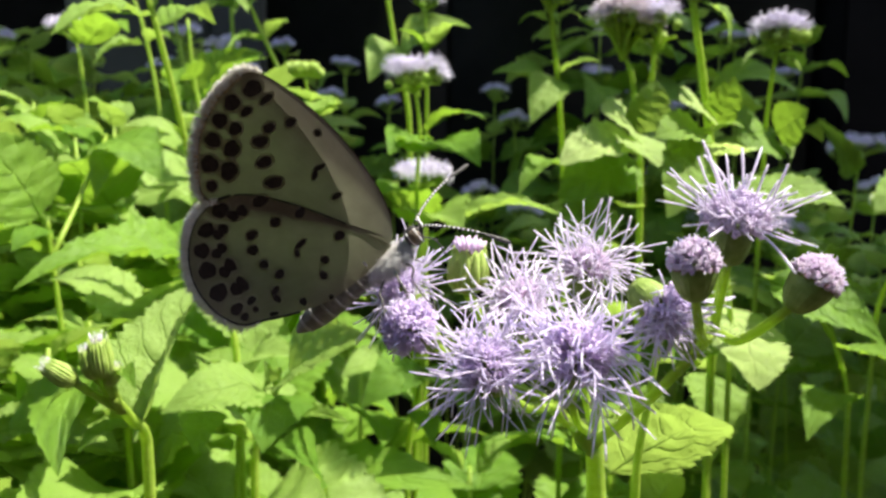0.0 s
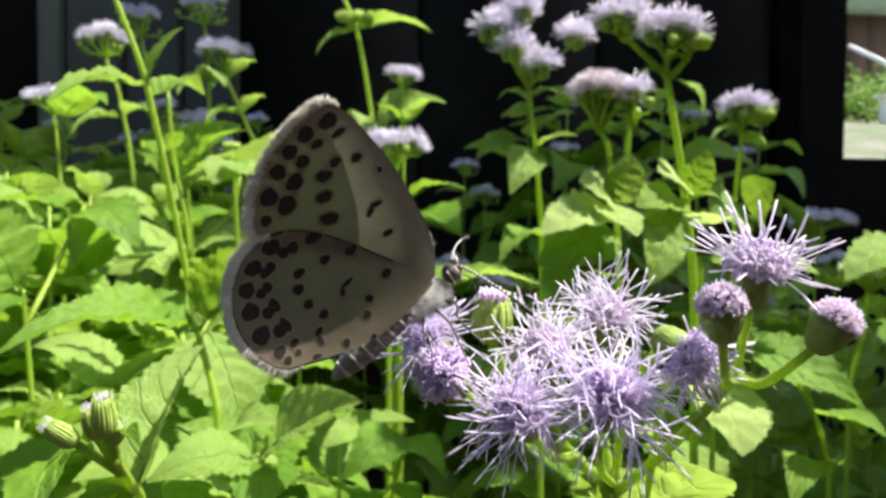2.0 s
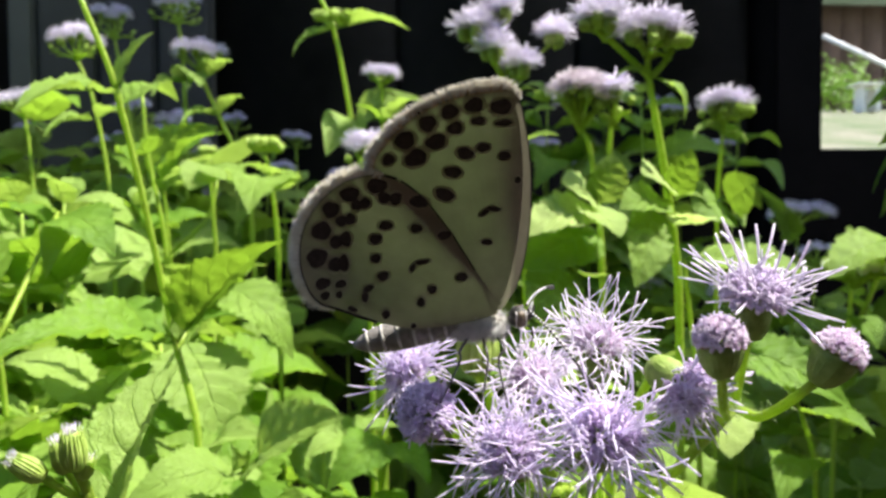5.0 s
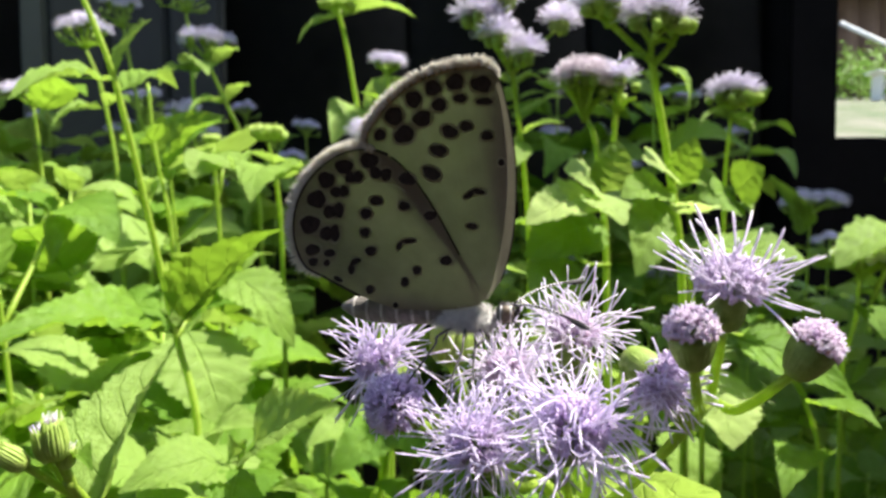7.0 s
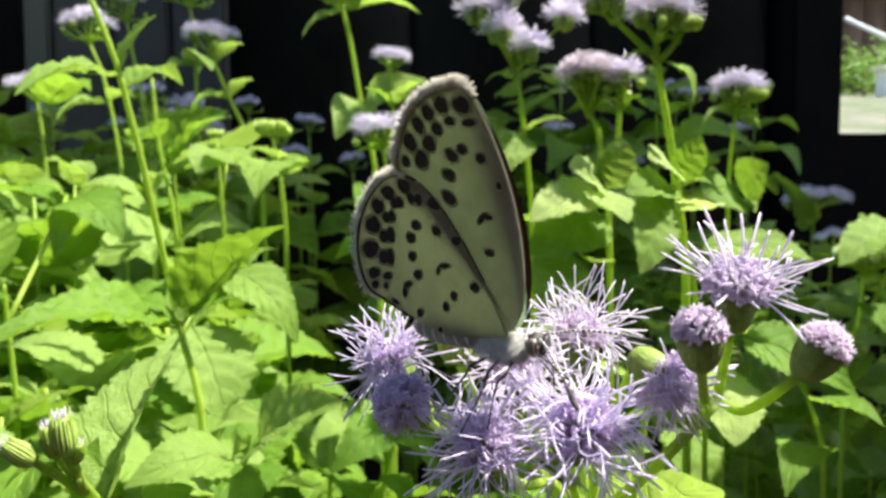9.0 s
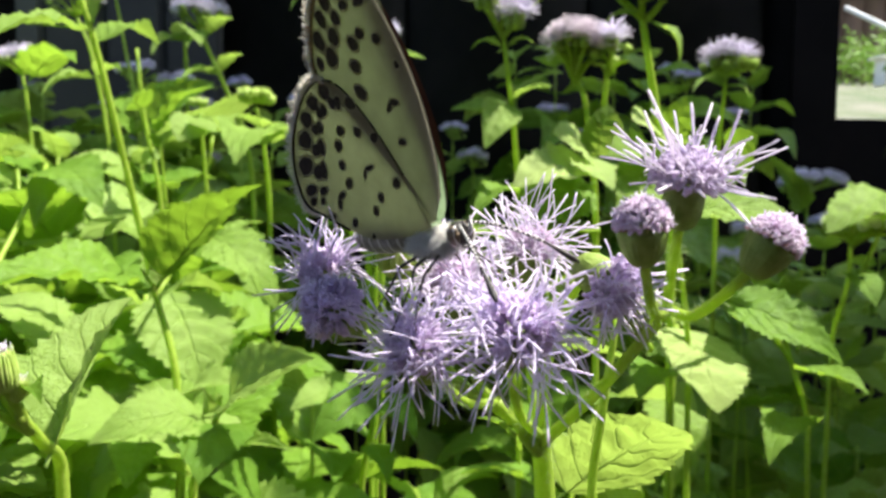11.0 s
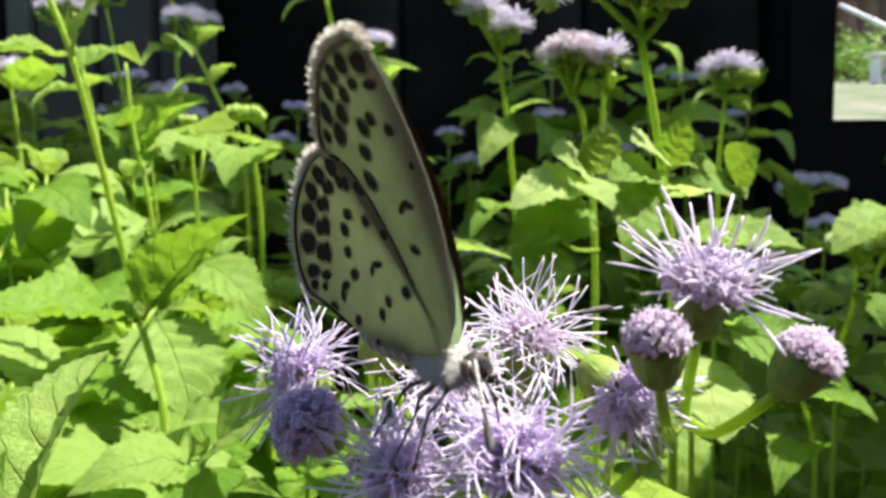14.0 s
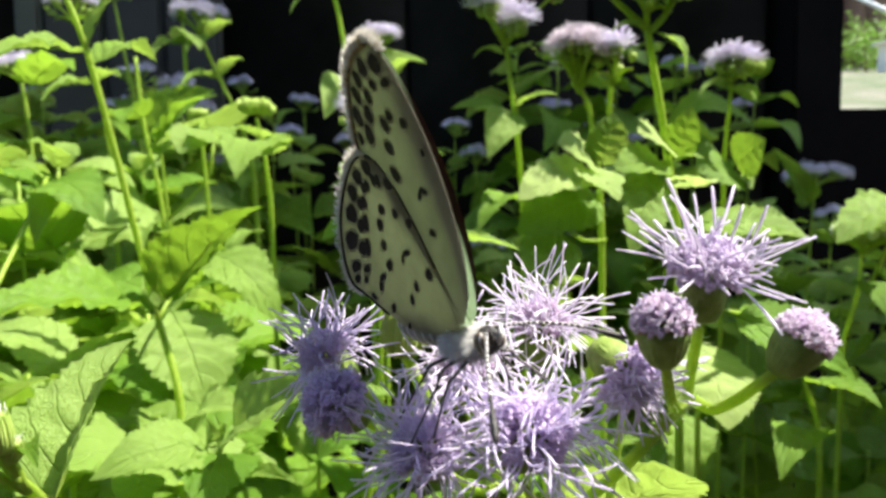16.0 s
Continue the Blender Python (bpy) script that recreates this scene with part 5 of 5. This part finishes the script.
# Tall unseen plants, added at the right to shade the low leaves there.
for k in range(48):
    y = gen.uniform(0.13, 0.20)
    filler(gen.uniform(0.24, 0.30) + 0.1 * (y - 0.06), y, gen.uniform(0.60, 0.68), gen)
# More unseen plants farther back, added to darken the bed on the right.
for k in range(24):
    y = gen.uniform(0.20, 0.36)
    filler(0.573 * y + gen.uniform(0.09, 0.15), y, gen.uniform(0.58, 0.68), gen)
for k in range(7):
    y = gen.uniform(0.52, 0.78)
    filler(gen.uniform(-0.52, -0.25) * y, y, gen.uniform(0.50, 0.58), gen, True)
for k in range(4):
    y = gen.uniform(0.74, 0.82)
    x = gen.uniform(-0.25, 0.0) * y
    mistflower(((x, y, gen.uniform(0.52, 0.62)), (x + 0.004, y, 0.45), (x + 0.006, y, 0.3)), 0.0012, "slender mistflower in the shade with a lavender bunch", "bunch", 80 + k, n=8, buds=1, spread=0.013, rise=0.012, size=1.2)
for k in range(8):
    y = gen.uniform(0.66, 0.82)
    x = gen.uniform(0.0, 0.5) * y
    mistflower(((x, y, gen.uniform(0.49, 0.60)), (x + 0.004, y, 0.45), (x + 0.006, y, 0.3)), 0.0012, "slender mistflower in the shade with a lavender bunch", "bunch", 60 + k, n=8, buds=1, spread=0.013, rise=0.012, size=1.2)
shade = random.Random(77)
for k in range(8):
    y = shade.uniform(0.60, 0.80)
    filler((0.06 + 0.035 * k) * y / 0.7, y, 0.515 + 0.10 * shade.random(), shade, k % 3 == 0)
# Another unseen row on the right, added to block sun from the bed.
for k in range(26):
    y = 0.23 + 0.007 * k
    filler(0.573 * y + shade.uniform(0.115, 0.15), y, shade.uniform(0.62, 0.70), shade)


# ---- the butterfly ----
butterfly = thing("butterfly", (0, 0, 0), "small grey-white butterfly with black spots and closed wings, on the flower", "butterfly")
MM = 0.001
FORE = [(-0.29, 0.65), (0.49, 1.80), (0.97, 3.36), (1.24, 5.10), (1.36, 6.82), (1.34, 8.52), (1.18, 10.20), (0.90, 11.86), (0.52, 13.21), (0.01, 13.89), (-0.91, 13.96), (-2.09, 13.87), (-3.40, 13.53), (-4.74, 12.93), (-5.88, 12.08), (-6.81, 11.13), (-7.49, 10.05), (-7.18, 9.22), (-5.61, 8.52), (-4.43, 7.16), (-3.15, 5.24), (-1.82, 2.79), (-0.89, 0.49)]
HIND = [(-0.62, 0.37), (-1.95, 3.28), (-3.28, 5.68), (-4.60, 7.64), (-5.72, 8.78), (-6.63, 9.26), (-7.78, 9.46), (-9.08, 9.18), (-10.17, 8.51), (-11.04, 7.61), (-11.65, 6.47), (-11.88, 5.09), (-11.69, 3.71), (-11.07, 2.52), (-9.92, 1.85), (-8.73, 1.19), (-7.43, 0.59), (-5.90, 0.10), (-3.81, -0.04), (-1.97, 0.08)]
MM_PX = 0.02218   # millimetres for one unit of the marking sizes below


def camber(x, z):
    """How far a point of the wing stands off its mean plane, in millimetres: the wing is gently twisted and curls in at its edges."""
    u, w = x / 10, z / 10
    return 1.353 * u * u + -2.314 * u * w + -0.992 * w * w + 1.830 * u ** 3 + 0.708 * u * u * w + 1.305 * u * w * w + -0.027 * w ** 3 + 1.097 * u + 0.802 * w


def wing_sheet(outline, y0, material, name):
    """A thin wing: rings from its root out to its edge, slightly domed."""
    bm = bmesh.new()
    uv = bm.loops.layers.uv.new("uv")
    root = Vector((outline[0][0], 0, outline[0][1]))
    ring = spline([(x, 0, z) for x, z in outline[1:]], 76)
    rows = []
    for i in range(1, 27):
        f = i / 26
        row = []
        for p in ring:
            q = root.lerp(p, f)
            row.append(bm.verts.new(Vector((q.x, camber(q.x, q.z) + y0, q.z)) * MM))
        rows.append(row)
    c = bm.verts.new(Vector((root.x, camber(root.x, root.z) + y0, root.z)) * MM)
    for k in range(len(ring) - 1):
        made = [bm.faces.new((c, rows[0][k], rows[0][k + 1]))]
        for a, b in zip(rows, rows[1:]):
            made.append(bm.faces.new((a[k], b[k], b[k + 1], a[k + 1])))
        n = len(ring) - 1
        for i, face in enumerate(made):
            for lp, (du, dv) in zip(face.loops, ((0.5, 0), (0, 1), (1, 1)) if i == 0 else ((0, 0), (0, 1), (1, 1), (1, 0))):
                lp[uv].uv = ((k + du) / n, (i + dv) / 26)
    return mesh_of(name, bm, material), ring, root


def put_spots(spots, y0, wing, seed, grow=0.95):
    """Dark rounded marks lying on the wing: x, z, half width, half height, tilt."""
    g = random.Random(seed)
    for x, z, a, b, tilt in spots:
        bm = bmesh.new()
        a, b, ti = a * MM_PX * grow, b * MM_PX * grow, radians(tilt)
        ph = g.uniform(0, 6.28)
        lo = []
        for k in range(18):
            w = 2 * math.pi * k / 18
            r = 0.94 + 0.06 * math.sin(3 * w + ph) + 0.04 * math.sin(5 * w - ph)
            dx, dz = a * r * math.cos(w), b * r * math.sin(w)
            px, pz = x + dx * math.cos(ti) - dz * math.sin(ti), z + dx * math.sin(ti) + dz * math.cos(ti)
            lo.append(bm.verts.new(Vector((px, camber(px, pz) + y0, pz)) * MM))
        c = bm.verts.new(Vector((x, camber(x, z) + y0 - 0.003, z)) * MM)
        for k in range(18):
            bm.faces.new((lo[k], lo[(k + 1) % 18], c))
        part("spot", mesh_of("spot", bm, SPOT), None, wing)
    bm = bmesh.new()
    for x, z, a, b, tilt in spots:
        a, b, ti = a * MM_PX * 1.2 * grow + 0.04, b * MM_PX * 1.2 * grow + 0.04, radians(tilt)
        lo = []
        for k in range(14):
            w = 2 * math.pi * k / 14
            px, pz = x + a * math.cos(w) * math.cos(ti) - b * math.sin(w) * math.sin(ti), z + a * math.cos(w) * math.sin(ti) + b * math.sin(w) * math.cos(ti)
            lo.append(bm.verts.new(Vector((px, camber(px, pz) + y0 + 0.018, pz)) * MM))
        bm.faces.new(lo)
    tagged(part("pale_ring", mesh_of("pale_ring", bm, HALO), None, wing, "pale rings round the spots"), kind="stuff")


FORE_OUTER = [(*(-0.48, 13.02), 27, 20, 0), (*(-1.94, 13.16), 24, 20, 20), (*(-3.23, 12.85), 22, 20, 20), (*(-4.42, 12.25), 22, 22, 30), (*(-5.67, 11.33), 26, 24, 30), (*(-6.60, 10.26), 17, 15, 30)]
FORE_INNER = [(*(-0.33, 12.09), 22, 9, 0), (*(-1.71, 12.28), 18, 11, 0), (*(-2.94, 11.93), 20, 17, 15), (*(-3.99, 11.18), 27, 21, 20), (*(-5.12, 10.29), 30, 23, 25)]
FORE_DISC = [(*(-0.23, 10.19), 16, 12, 0), (*(-1.42, 10.73), 18, 13, 0), (*(-2.40, 10.44), 23, 17, -20), (*(-3.10, 9.36), 24, 16, -10), (*(-3.58, 8.04), 27, 18, -25), (*(0.54, 8.69), 9, 10, 0), (*(-1.35, 6.84), 17, 8, 35), (*(-0.78, 7.02), 18, 8, -12), (*(-1.21, 4.99), 16, 9, -5)]
HIND_OUTER = [(*(-7.33, 8.78), 26, 20, 0), (*(-8.87, 8.40), 25, 20, 0), (*(-9.96, 7.62), 22, 22, 0), (*(-10.56, 6.48), 25, 24, 0), (*(-10.93, 5.00), 26, 24, 0), (*(-10.74, 3.50), 19, 15, 0), (*(-10.67, 2.81), 12, 11, 0), (*(-9.20, 1.76), 14, 6, -30)]
HIND_INNER = [(*(-6.98, 8.07), 15, 17, 30), (*(-6.34, 7.94), 15, 17, -30), (*(-8.53, 7.74), 14, 14, 20), (*(-8.04, 7.80), 13, 15, -20), (*(-9.44, 6.90), 14, 14, 20), (*(-8.94, 6.95), 13, 15, -10), (*(-9.79, 5.72), 18, 16, 0), (*(-9.28, 5.82), 14, 20, 0), (*(-10.00, 4.44), 16, 18, 0), (*(-9.50, 4.45), 13, 22, 0), (*(-9.75, 3.29), 14, 10, 0), (*(-9.89, 2.71), 8, 9, 0)]
HIND_DISC = [(*(-5.06, 7.69), 25, 17, -15), (*(-6.98, 6.39), 19, 13, 0), (*(-7.61, 5.62), 17, 15, 0), (*(-7.68, 4.49), 14, 13, 0), (*(-7.33, 3.40), 16, 13, 10), (*(-8.21, 2.78), 16, 9, 20), (*(-8.44, 2.32), 9, 14, 0), (*(-7.30, 1.13), 11, 12, 0), (*(-5.73, 0.24), 8, 8, 0)]
HIND_CELL = [(*(-5.27, 6.10), 17, 13, 0), (*(-3.68, 5.57), 19, 13, 10), (*(-2.74, 2.94), 17, 13, 5), (*(-4.51, 2.30), 12, 12, 0), (*(-5.22, 1.60), 11, 13, 0), (*(-5.59, 3.72), 13, 7, 60), (*(-5.01, 4.03), 21, 7, 5)]


def fringe_mesh(ring, k0, k1, y0, n, ln, seed):
    """Pale scales standing out along the wing's outer edge."""
    bm = bmesh.new()
    g = random.Random(seed)
    for _ in range(n):
        s = g.uniform(k0, k1 - 0.01)
        k = int(s)
        p = ring[k].lerp(ring[k + 1], s - k)
        t = (ring[k + 1] - ring[k]).normalized()
        o = Vector((t.z, 0, -t.x))
        if o.dot(p - Vector((-4, 0, 5))) < 0:
            o = -o
        q = Vector((p.x, camber(p.x, p.z) + y0 + g.uniform(-0.16, 0.16), p.z))
        d = (o + t * g.uniform(-0.35, 0.35) + Vector((0, g.uniform(-0.5, 0.5), 0))).normalized()
        l = ln * g.uniform(0.45, 1.15) * min(1.0, 0.25 + (s - k0) / 6, 0.25 + (k1 - s) / 6)
        tube(bm, [q * MM, (q + d * l * 0.5) * MM, (q + d * l) * MM], [0.022 * MM, 0.028 * MM, 0.008 * MM], 4, False)
    return mesh_of("fringe", bm, FRINGE)


def fringe_base(ring, k0, k1, y0, n, seed):
    """Short tawny scales at the foot of the pale fringe."""
    bm = bmesh.new()
    g = random.Random(seed)
    for _ in range(n):
        s = g.uniform(k0, k1 - 0.01)
        k = int(s)
        p = ring[k].lerp(ring[k + 1], s - k)
        t = (ring[k + 1] - ring[k]).normalized()
        o = Vector((t.z, 0, -t.x))
        if o.dot(p - Vector((-4, 0, 5))) < 0:
            o = -o
        q = Vector((p.x, camber(p.x, p.z) + y0 + g.uniform(-0.12, 0.12), p.z)) - o * 0.1
        d = (o + t * g.uniform(-0.3, 0.3) + Vector((0, g.uniform(-0.5, 0.5), 0))).normalized()
        l = g.uniform(0.22, 0.40)
        tube(bm, [q * MM, (q + d * l * 0.6) * MM, (q + d * l) * MM], [0.03 * MM, 0.036 * MM, 0.012 * MM], 4, False)
    return mesh_of("fringe_base", bm, TAWNY)


def edge_line(ring, k0, k1, y0, r=0.075):
    bm = bmesh.new()
    pts = [Vector((p.x, camber(p.x, p.z) + y0, p.z)) * MM for p in ring[k0:k1 + 1]]
    tube(bm, pts, [r * MM] * len(pts), 5)
    return mesh_of("edge_line", bm, SPOT)


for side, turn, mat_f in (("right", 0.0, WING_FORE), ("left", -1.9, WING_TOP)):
    holder = pose(0, 0.0006 if side == "left" else 0, 0, -turn, 0, 0)
    off = 1 if side == "left" else -1
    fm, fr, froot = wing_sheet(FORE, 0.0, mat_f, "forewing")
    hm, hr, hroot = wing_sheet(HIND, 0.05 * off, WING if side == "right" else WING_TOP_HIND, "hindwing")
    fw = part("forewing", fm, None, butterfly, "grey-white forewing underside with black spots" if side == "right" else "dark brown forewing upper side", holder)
    hw = part("hindwing", hm, None, butterfly, "grey-white hindwing underside with black spots" if side == "right" else "dark brown hindwing upper side", holder)
    tagged(part("fringe", fringe_mesh(fr, 26, 58, 0.0, 1150, 0.66, 1), None, fw, "pale fringe of scales"), kind="stuff")
    tagged(part("fringe", fringe_mesh(hr, 18, 54, 0.05 * off, 1150, 0.66, 2), None, hw, "pale fringe of scales"), kind="stuff")
    tagged(part("fringe_base", fringe_base(fr, 31, 58, 0.0, 520, 3), None, fw, "short tawny scales"), kind="stuff")
    if side == "right":
        part("edge_line", edge_line(fr, 31, 58, -0.02, 0.085), None, fw)
        part("edge_line", edge_line(fr, 0, 30, 0.012, 0.022), None, fw)
        part("edge_line", edge_line(hr, 15, 62, -0.06, 0.085), None, hw)
        # Dark line drawn for the shade in the fold between the two wings.
        part("edge_line", edge_line(hr, 0, 14, -0.05, 0.05), None, hw)
        for grp, grow in ((FORE_OUTER, 1.04), (FORE_INNER, 1.02), (FORE_DISC, 1.0)):
            put_spots(grp, -0.040, fw, len(grp), grow)
        for grp, grow in ((HIND_OUTER, 1.06), (HIND_INNER, 1.10), (HIND_DISC, 1.0), (HIND_CELL, 1.0)):
            put_spots(grp, -0.090, hw, len(grp), grow)

# body
BY = 0.5
TH, HD = Vector((-1.70, BY, -0.52)), Vector((0.72, BY, -0.22))
bm = bmesh.new()
ball(bm, TH * MM, 1.75 * MM, 0.85 * MM, 0.60 * MM, None, 10, 14)
thorax = part("thorax", bm, FUR, butterfly, "white furry thorax")
bm = bmesh.new()
g = random.Random(5)
for _ in range(3800):
    d = Vector((g.gauss(0, 1), g.gauss(0, 1), g.gauss(-0.15, 1))).normalized()
    p = TH + Vector((d.x * 1.75, d.y * 0.82, d.z * 0.57))
    w = (d + Vector((-0.9, 0, -0.2))).normalized()
    l = g.uniform(0.25, 0.75)
    tube(bm, [p * MM, (p + w * l * 0.5) * MM, (p + w * l + Vector((0, 0, -0.08))) * MM], [0.014 * MM, 0.012 * MM, 0.005 * MM], 3, False)
part("fur", bm, FUR, thorax)
bm = bmesh.new()
A0, LONG = Vector((-2.90, BY, -0.22)), 6.6
prof = [0.58, 0.78, 0.86, 0.91, 0.90, 0.95, 0.93, 0.96, 0.92, 0.92, 0.86, 0.78, 0.65, 0.45, 0.14]
tube(bm, [Vector((-LONG * i / 14, 0, 0)) * MM for i in range(15)], [r * MM for r in prof], 14)
abdomen = part("abdomen", bm, ABDOMEN, butterfly, "grey banded abdomen", Matrix.Translation(A0 * MM))
for i in (2, 4, 6, 8, 10, 12):
    bm = bmesh.new()
    tube(bm, [Vector((-LONG * (i - 0.22) / 14, 0, 0)) * MM, Vector((-LONG * (i + 0.22) / 14, 0, 0)) * MM], [(prof[i] + 0.025) * MM] * 2, 14)
    part("band", bm, BANDGREY, abdomen, "pale ring")
bm = bmesh.new()
ball(bm, HD * MM, 0.62 * MM, 0.70 * MM, 0.68 * MM, None, 8, 10)
skull = part("head", bm, BLACK, butterfly, "dark head with pale tufts")
for s in (-1, 1):
    bm = bmesh.new()
    ball(bm, (HD + Vector((0.08, s * 0.42, 0.02))) * MM, 0.46 * MM, 0.34 * MM, 0.54 * MM, None, 8, 10)
    part("eye", bm, EYEMAT, skull, "brown compound eye ringed with white")
    bm = bmesh.new()
    tube(bm, [(HD + Vector(v)) * MM for v in ((0.3, s * 0.22, -0.25), (0.75, s * 0.25, 0.15), (0.95, s * 0.26, 0.85))], [0.14 * MM, 0.16 * MM, 0.03 * MM], 6)
    part("palp", bm, WHITEBAND if s > 0 else BLACK, skull)
bm = bmesh.new()
for _ in range(110):
    d = Vector((g.gauss(0, 1), g.gauss(0, 1), g.gauss(0, 1))).normalized()
    p = HD + Vector((d.x * 0.5, d.y * 0.58, d.z * 0.55))
    w = (d + Vector((0.3, 0, 0.3))).normalized()
    tube(bm, [p * MM, (p + w * g.uniform(0.12, 0.32)) * MM], [0.022 * MM, 0.006 * MM], 3, False)
part("tuft", bm, LEG, skull)
for s in (-1, 1):
    for dx in (-0.30, 0.34):
        bm = bmesh.new()
        ring = [HD + Vector((dx * 0.9 + 0.06, s * (0.40 + 0.22 * math.sin(w)), 0.52 * math.cos(w))) for w in [math.pi * k / 8 for k in range(9)]]
        tube(bm, [p * MM for p in ring], [0.055 * MM] * 9, 5)
        part("stripe", bm, WHITEBAND, skull, "white stripe beside the eye")


def antenna(base, sag, label):
    """Black shaft with white rings and a long club, along +x from its root."""
    bm = bmesh.new()
    pts = spline([Vector(p) for p in ((0, 0, 0), (1.6, 0, 0.5 * sag), (3.8, 0, 0.55 * sag), (6.2, 0, 0.0))], 44)
    tube(bm, [p * MM for p in pts], [(0.075 + 0.10 * max(0.0, min(1, (i - 33) / 6)) - 0.10 * max(0, (i - 42) / 2)) * MM for i in range(45)], 6)
    a = part("antenna", bm, BLACK, butterfly, label, Matrix.Translation(base))
    for i in range(2, 32, 2):
        bm = bmesh.new()
        tube(bm, [pts[i] * MM, pts[i].lerp(pts[i + 1], 0.8) * MM], [0.086 * MM] * 2, 6)
        part("ring", bm, WHITEBAND, a)
    return a


XA = (1.25, 0.36)
ROOT_L, ROOT_R = Vector((XA[0], BY + 0.25, XA[1])) * MM, Vector((XA[0], BY - 0.25, XA[1])) * MM
antenna_left = antenna(ROOT_L, 0.7, "banded black and white antenna with a club")
antenna_right = antenna(ROOT_R, 0.6, "banded black and white antenna with a club")


def leg(points):
    bm = bmesh.new()
    pts = spline([Vector(p) for p in points], 18)
    tube(bm, [p * MM for p in pts], [(0.105 - 0.055 * i / 18) * MM for i in range(19)], 6)
    part("leg", bm, LEG, butterfly, "thin grey leg")


for s in (-1, 1):
    for x0, knee, foot in ((0.9, (0.9, -1.4, 1.9), (1.3, -3.4, 3.4)), (0.1, (0.2, -1.5, 2.2), (-0.4, -3.9, 4.0)), (-0.7, (-1.4, -1.2, 2.0), (-2.6, -3.2, 3.4))):
        leg(((TH.x + x0, BY + s * 0.45, TH.z - 0.6), (TH.x + x0 + 0.5 * knee[0], BY + s * 0.8 * knee[2], TH.z - 0.9), (TH.x + knee[0], BY + s * knee[2], TH.z + knee[1]), (TH.x + foot[0] + 0.2 * s, BY + s * foot[2], TH.z + foot[1])))
bm = bmesh.new()
tube(bm, [p * MM for p in spline([HD + Vector((0.35, 0, -0.35)), HD + Vector((0.9, 0, -1.1)), HD + Vector((0.8, 0, -2.3))], 10)], [0.05 * MM] * 11, 5)
part("proboscis", bm, BLACK, skull)



def motions():
    """The butterfly turns on the flower and walks a few millimetres."""
    rows = [
        (0.0, -2.61, 48.65, 494.01, 17.4, -38.0, -7.2),
        (0.5, -2.59, 48.14, 494.47, 23.0, -41.4, 5.0),
        (1.0, -2.56, 47.97, 494.63, 20.5, -41.8, 4.2),
        (1.5, -2.55, 48.14, 494.96, 19.9, -42.2, 9.7),
        (2.0, -2.01, 48.14, 494.80, 17.8, -37.5, 9.8),
        (2.5, -2.18, 48.10, 494.90, 21.7, -38.5, 9.9),
        (3.0, -0.74, 48.32, 494.85, 24.1, -22.1, -0.1),
        (3.5, 0.30, 47.56, 494.86, 22.7, -12.3, 0.8),
        (4.0, 1.91, 47.06, 494.59, 18.9, -1.8, 4.1),
        (4.2, 2.39, 47.18, 494.95, 20.5, -3.8, 2.4),
        (6.3, 3.35, 47.03, 493.60, 17.7, 3.4, 0.4),
        (6.5, 3.66, 47.35, 493.70, 16.5, 5.1, -0.6),
        (7.0, 3.73, 47.01, 494.32, 7.3, 1.4, -15.7),
        (7.5, 4.23, 44.44, 493.66, 10.2, 5.3, -39.9),
        (8.0, 4.14, 43.34, 493.36, 15.4, 3.2, -48.1),
        (8.2, 4.42, 42.98, 493.00, 14.1, 3.8, -47.7),
        (10.3, 3.89, 43.13, 493.48, 17.0, -6.0, -57.4),
        (10.5, 3.89, 43.29, 493.40, 16.6, -5.5, -56.9),
        (11.0, 3.87, 43.73, 493.26, 17.4, -4.6, -56.7),
        (11.5, 4.19, 43.38, 493.15, 17.9, -5.1, -58.4),
        (12.0, 4.01, 43.45, 493.29, 16.5, -5.1, -61.0),
        (12.5, 4.68, 42.27, 492.82, 16.1, 4.1, -59.9),
        (13.0, 4.70, 42.53, 492.87, 16.1, 2.5, -59.8),
        (13.5, 4.82, 42.19, 493.10, 13.8, -0.0, -60.6),
        (14.0, 4.90, 41.61, 493.01, 15.4, 0.4, -60.2),
        (14.5, 5.23, 41.23, 493.19, 12.2, 3.1, -64.4),
        (15.0, 5.18, 41.12, 492.79, 18.6, 2.3, -62.4),
        (15.5, 4.67, 41.53, 493.14, 17.7, -1.4, -66.7),
        (16.0, 4.73, 41.78, 493.30, 14.3, -4.1, -67.4),
    ]
    for ant, base, turns in ((antenna_left, ROOT_L, ((0, 41, -2), (3.5, 66, -24), (7, 52, 3), (11, 54, -37), (14, 75, 1), (16, 73, -22))), (antenna_right, ROOT_R, ((0, -8, -48), (2, -58, -54), (3.5, -58, -54), (7, -44, 0), (11, -30, -28), (14, -33, -9), (16, -34, -29)))):
        walk(ant, [(t, pose(base.x, base.y, base.z, 0, -up, yaw)) for t, yaw, up in turns])
    walk(abdomen, [(t, pose(A0.x * MM, A0.y * MM, A0.z * MM, 0, bend, 0)) for t, bend in ((0.0, -3.0), (2.0, -6.0), (3.5, -13.0), (4.2, -12.0), (6.3, -4.0), (7.0, -0.5), (16.0, 1.0))])
    walk(butterfly, [(t, pose(x / 1000, y / 1000, z / 1000, rx, ry, rz)) for t, x, y, z, rx, ry, rz in rows])


motions()
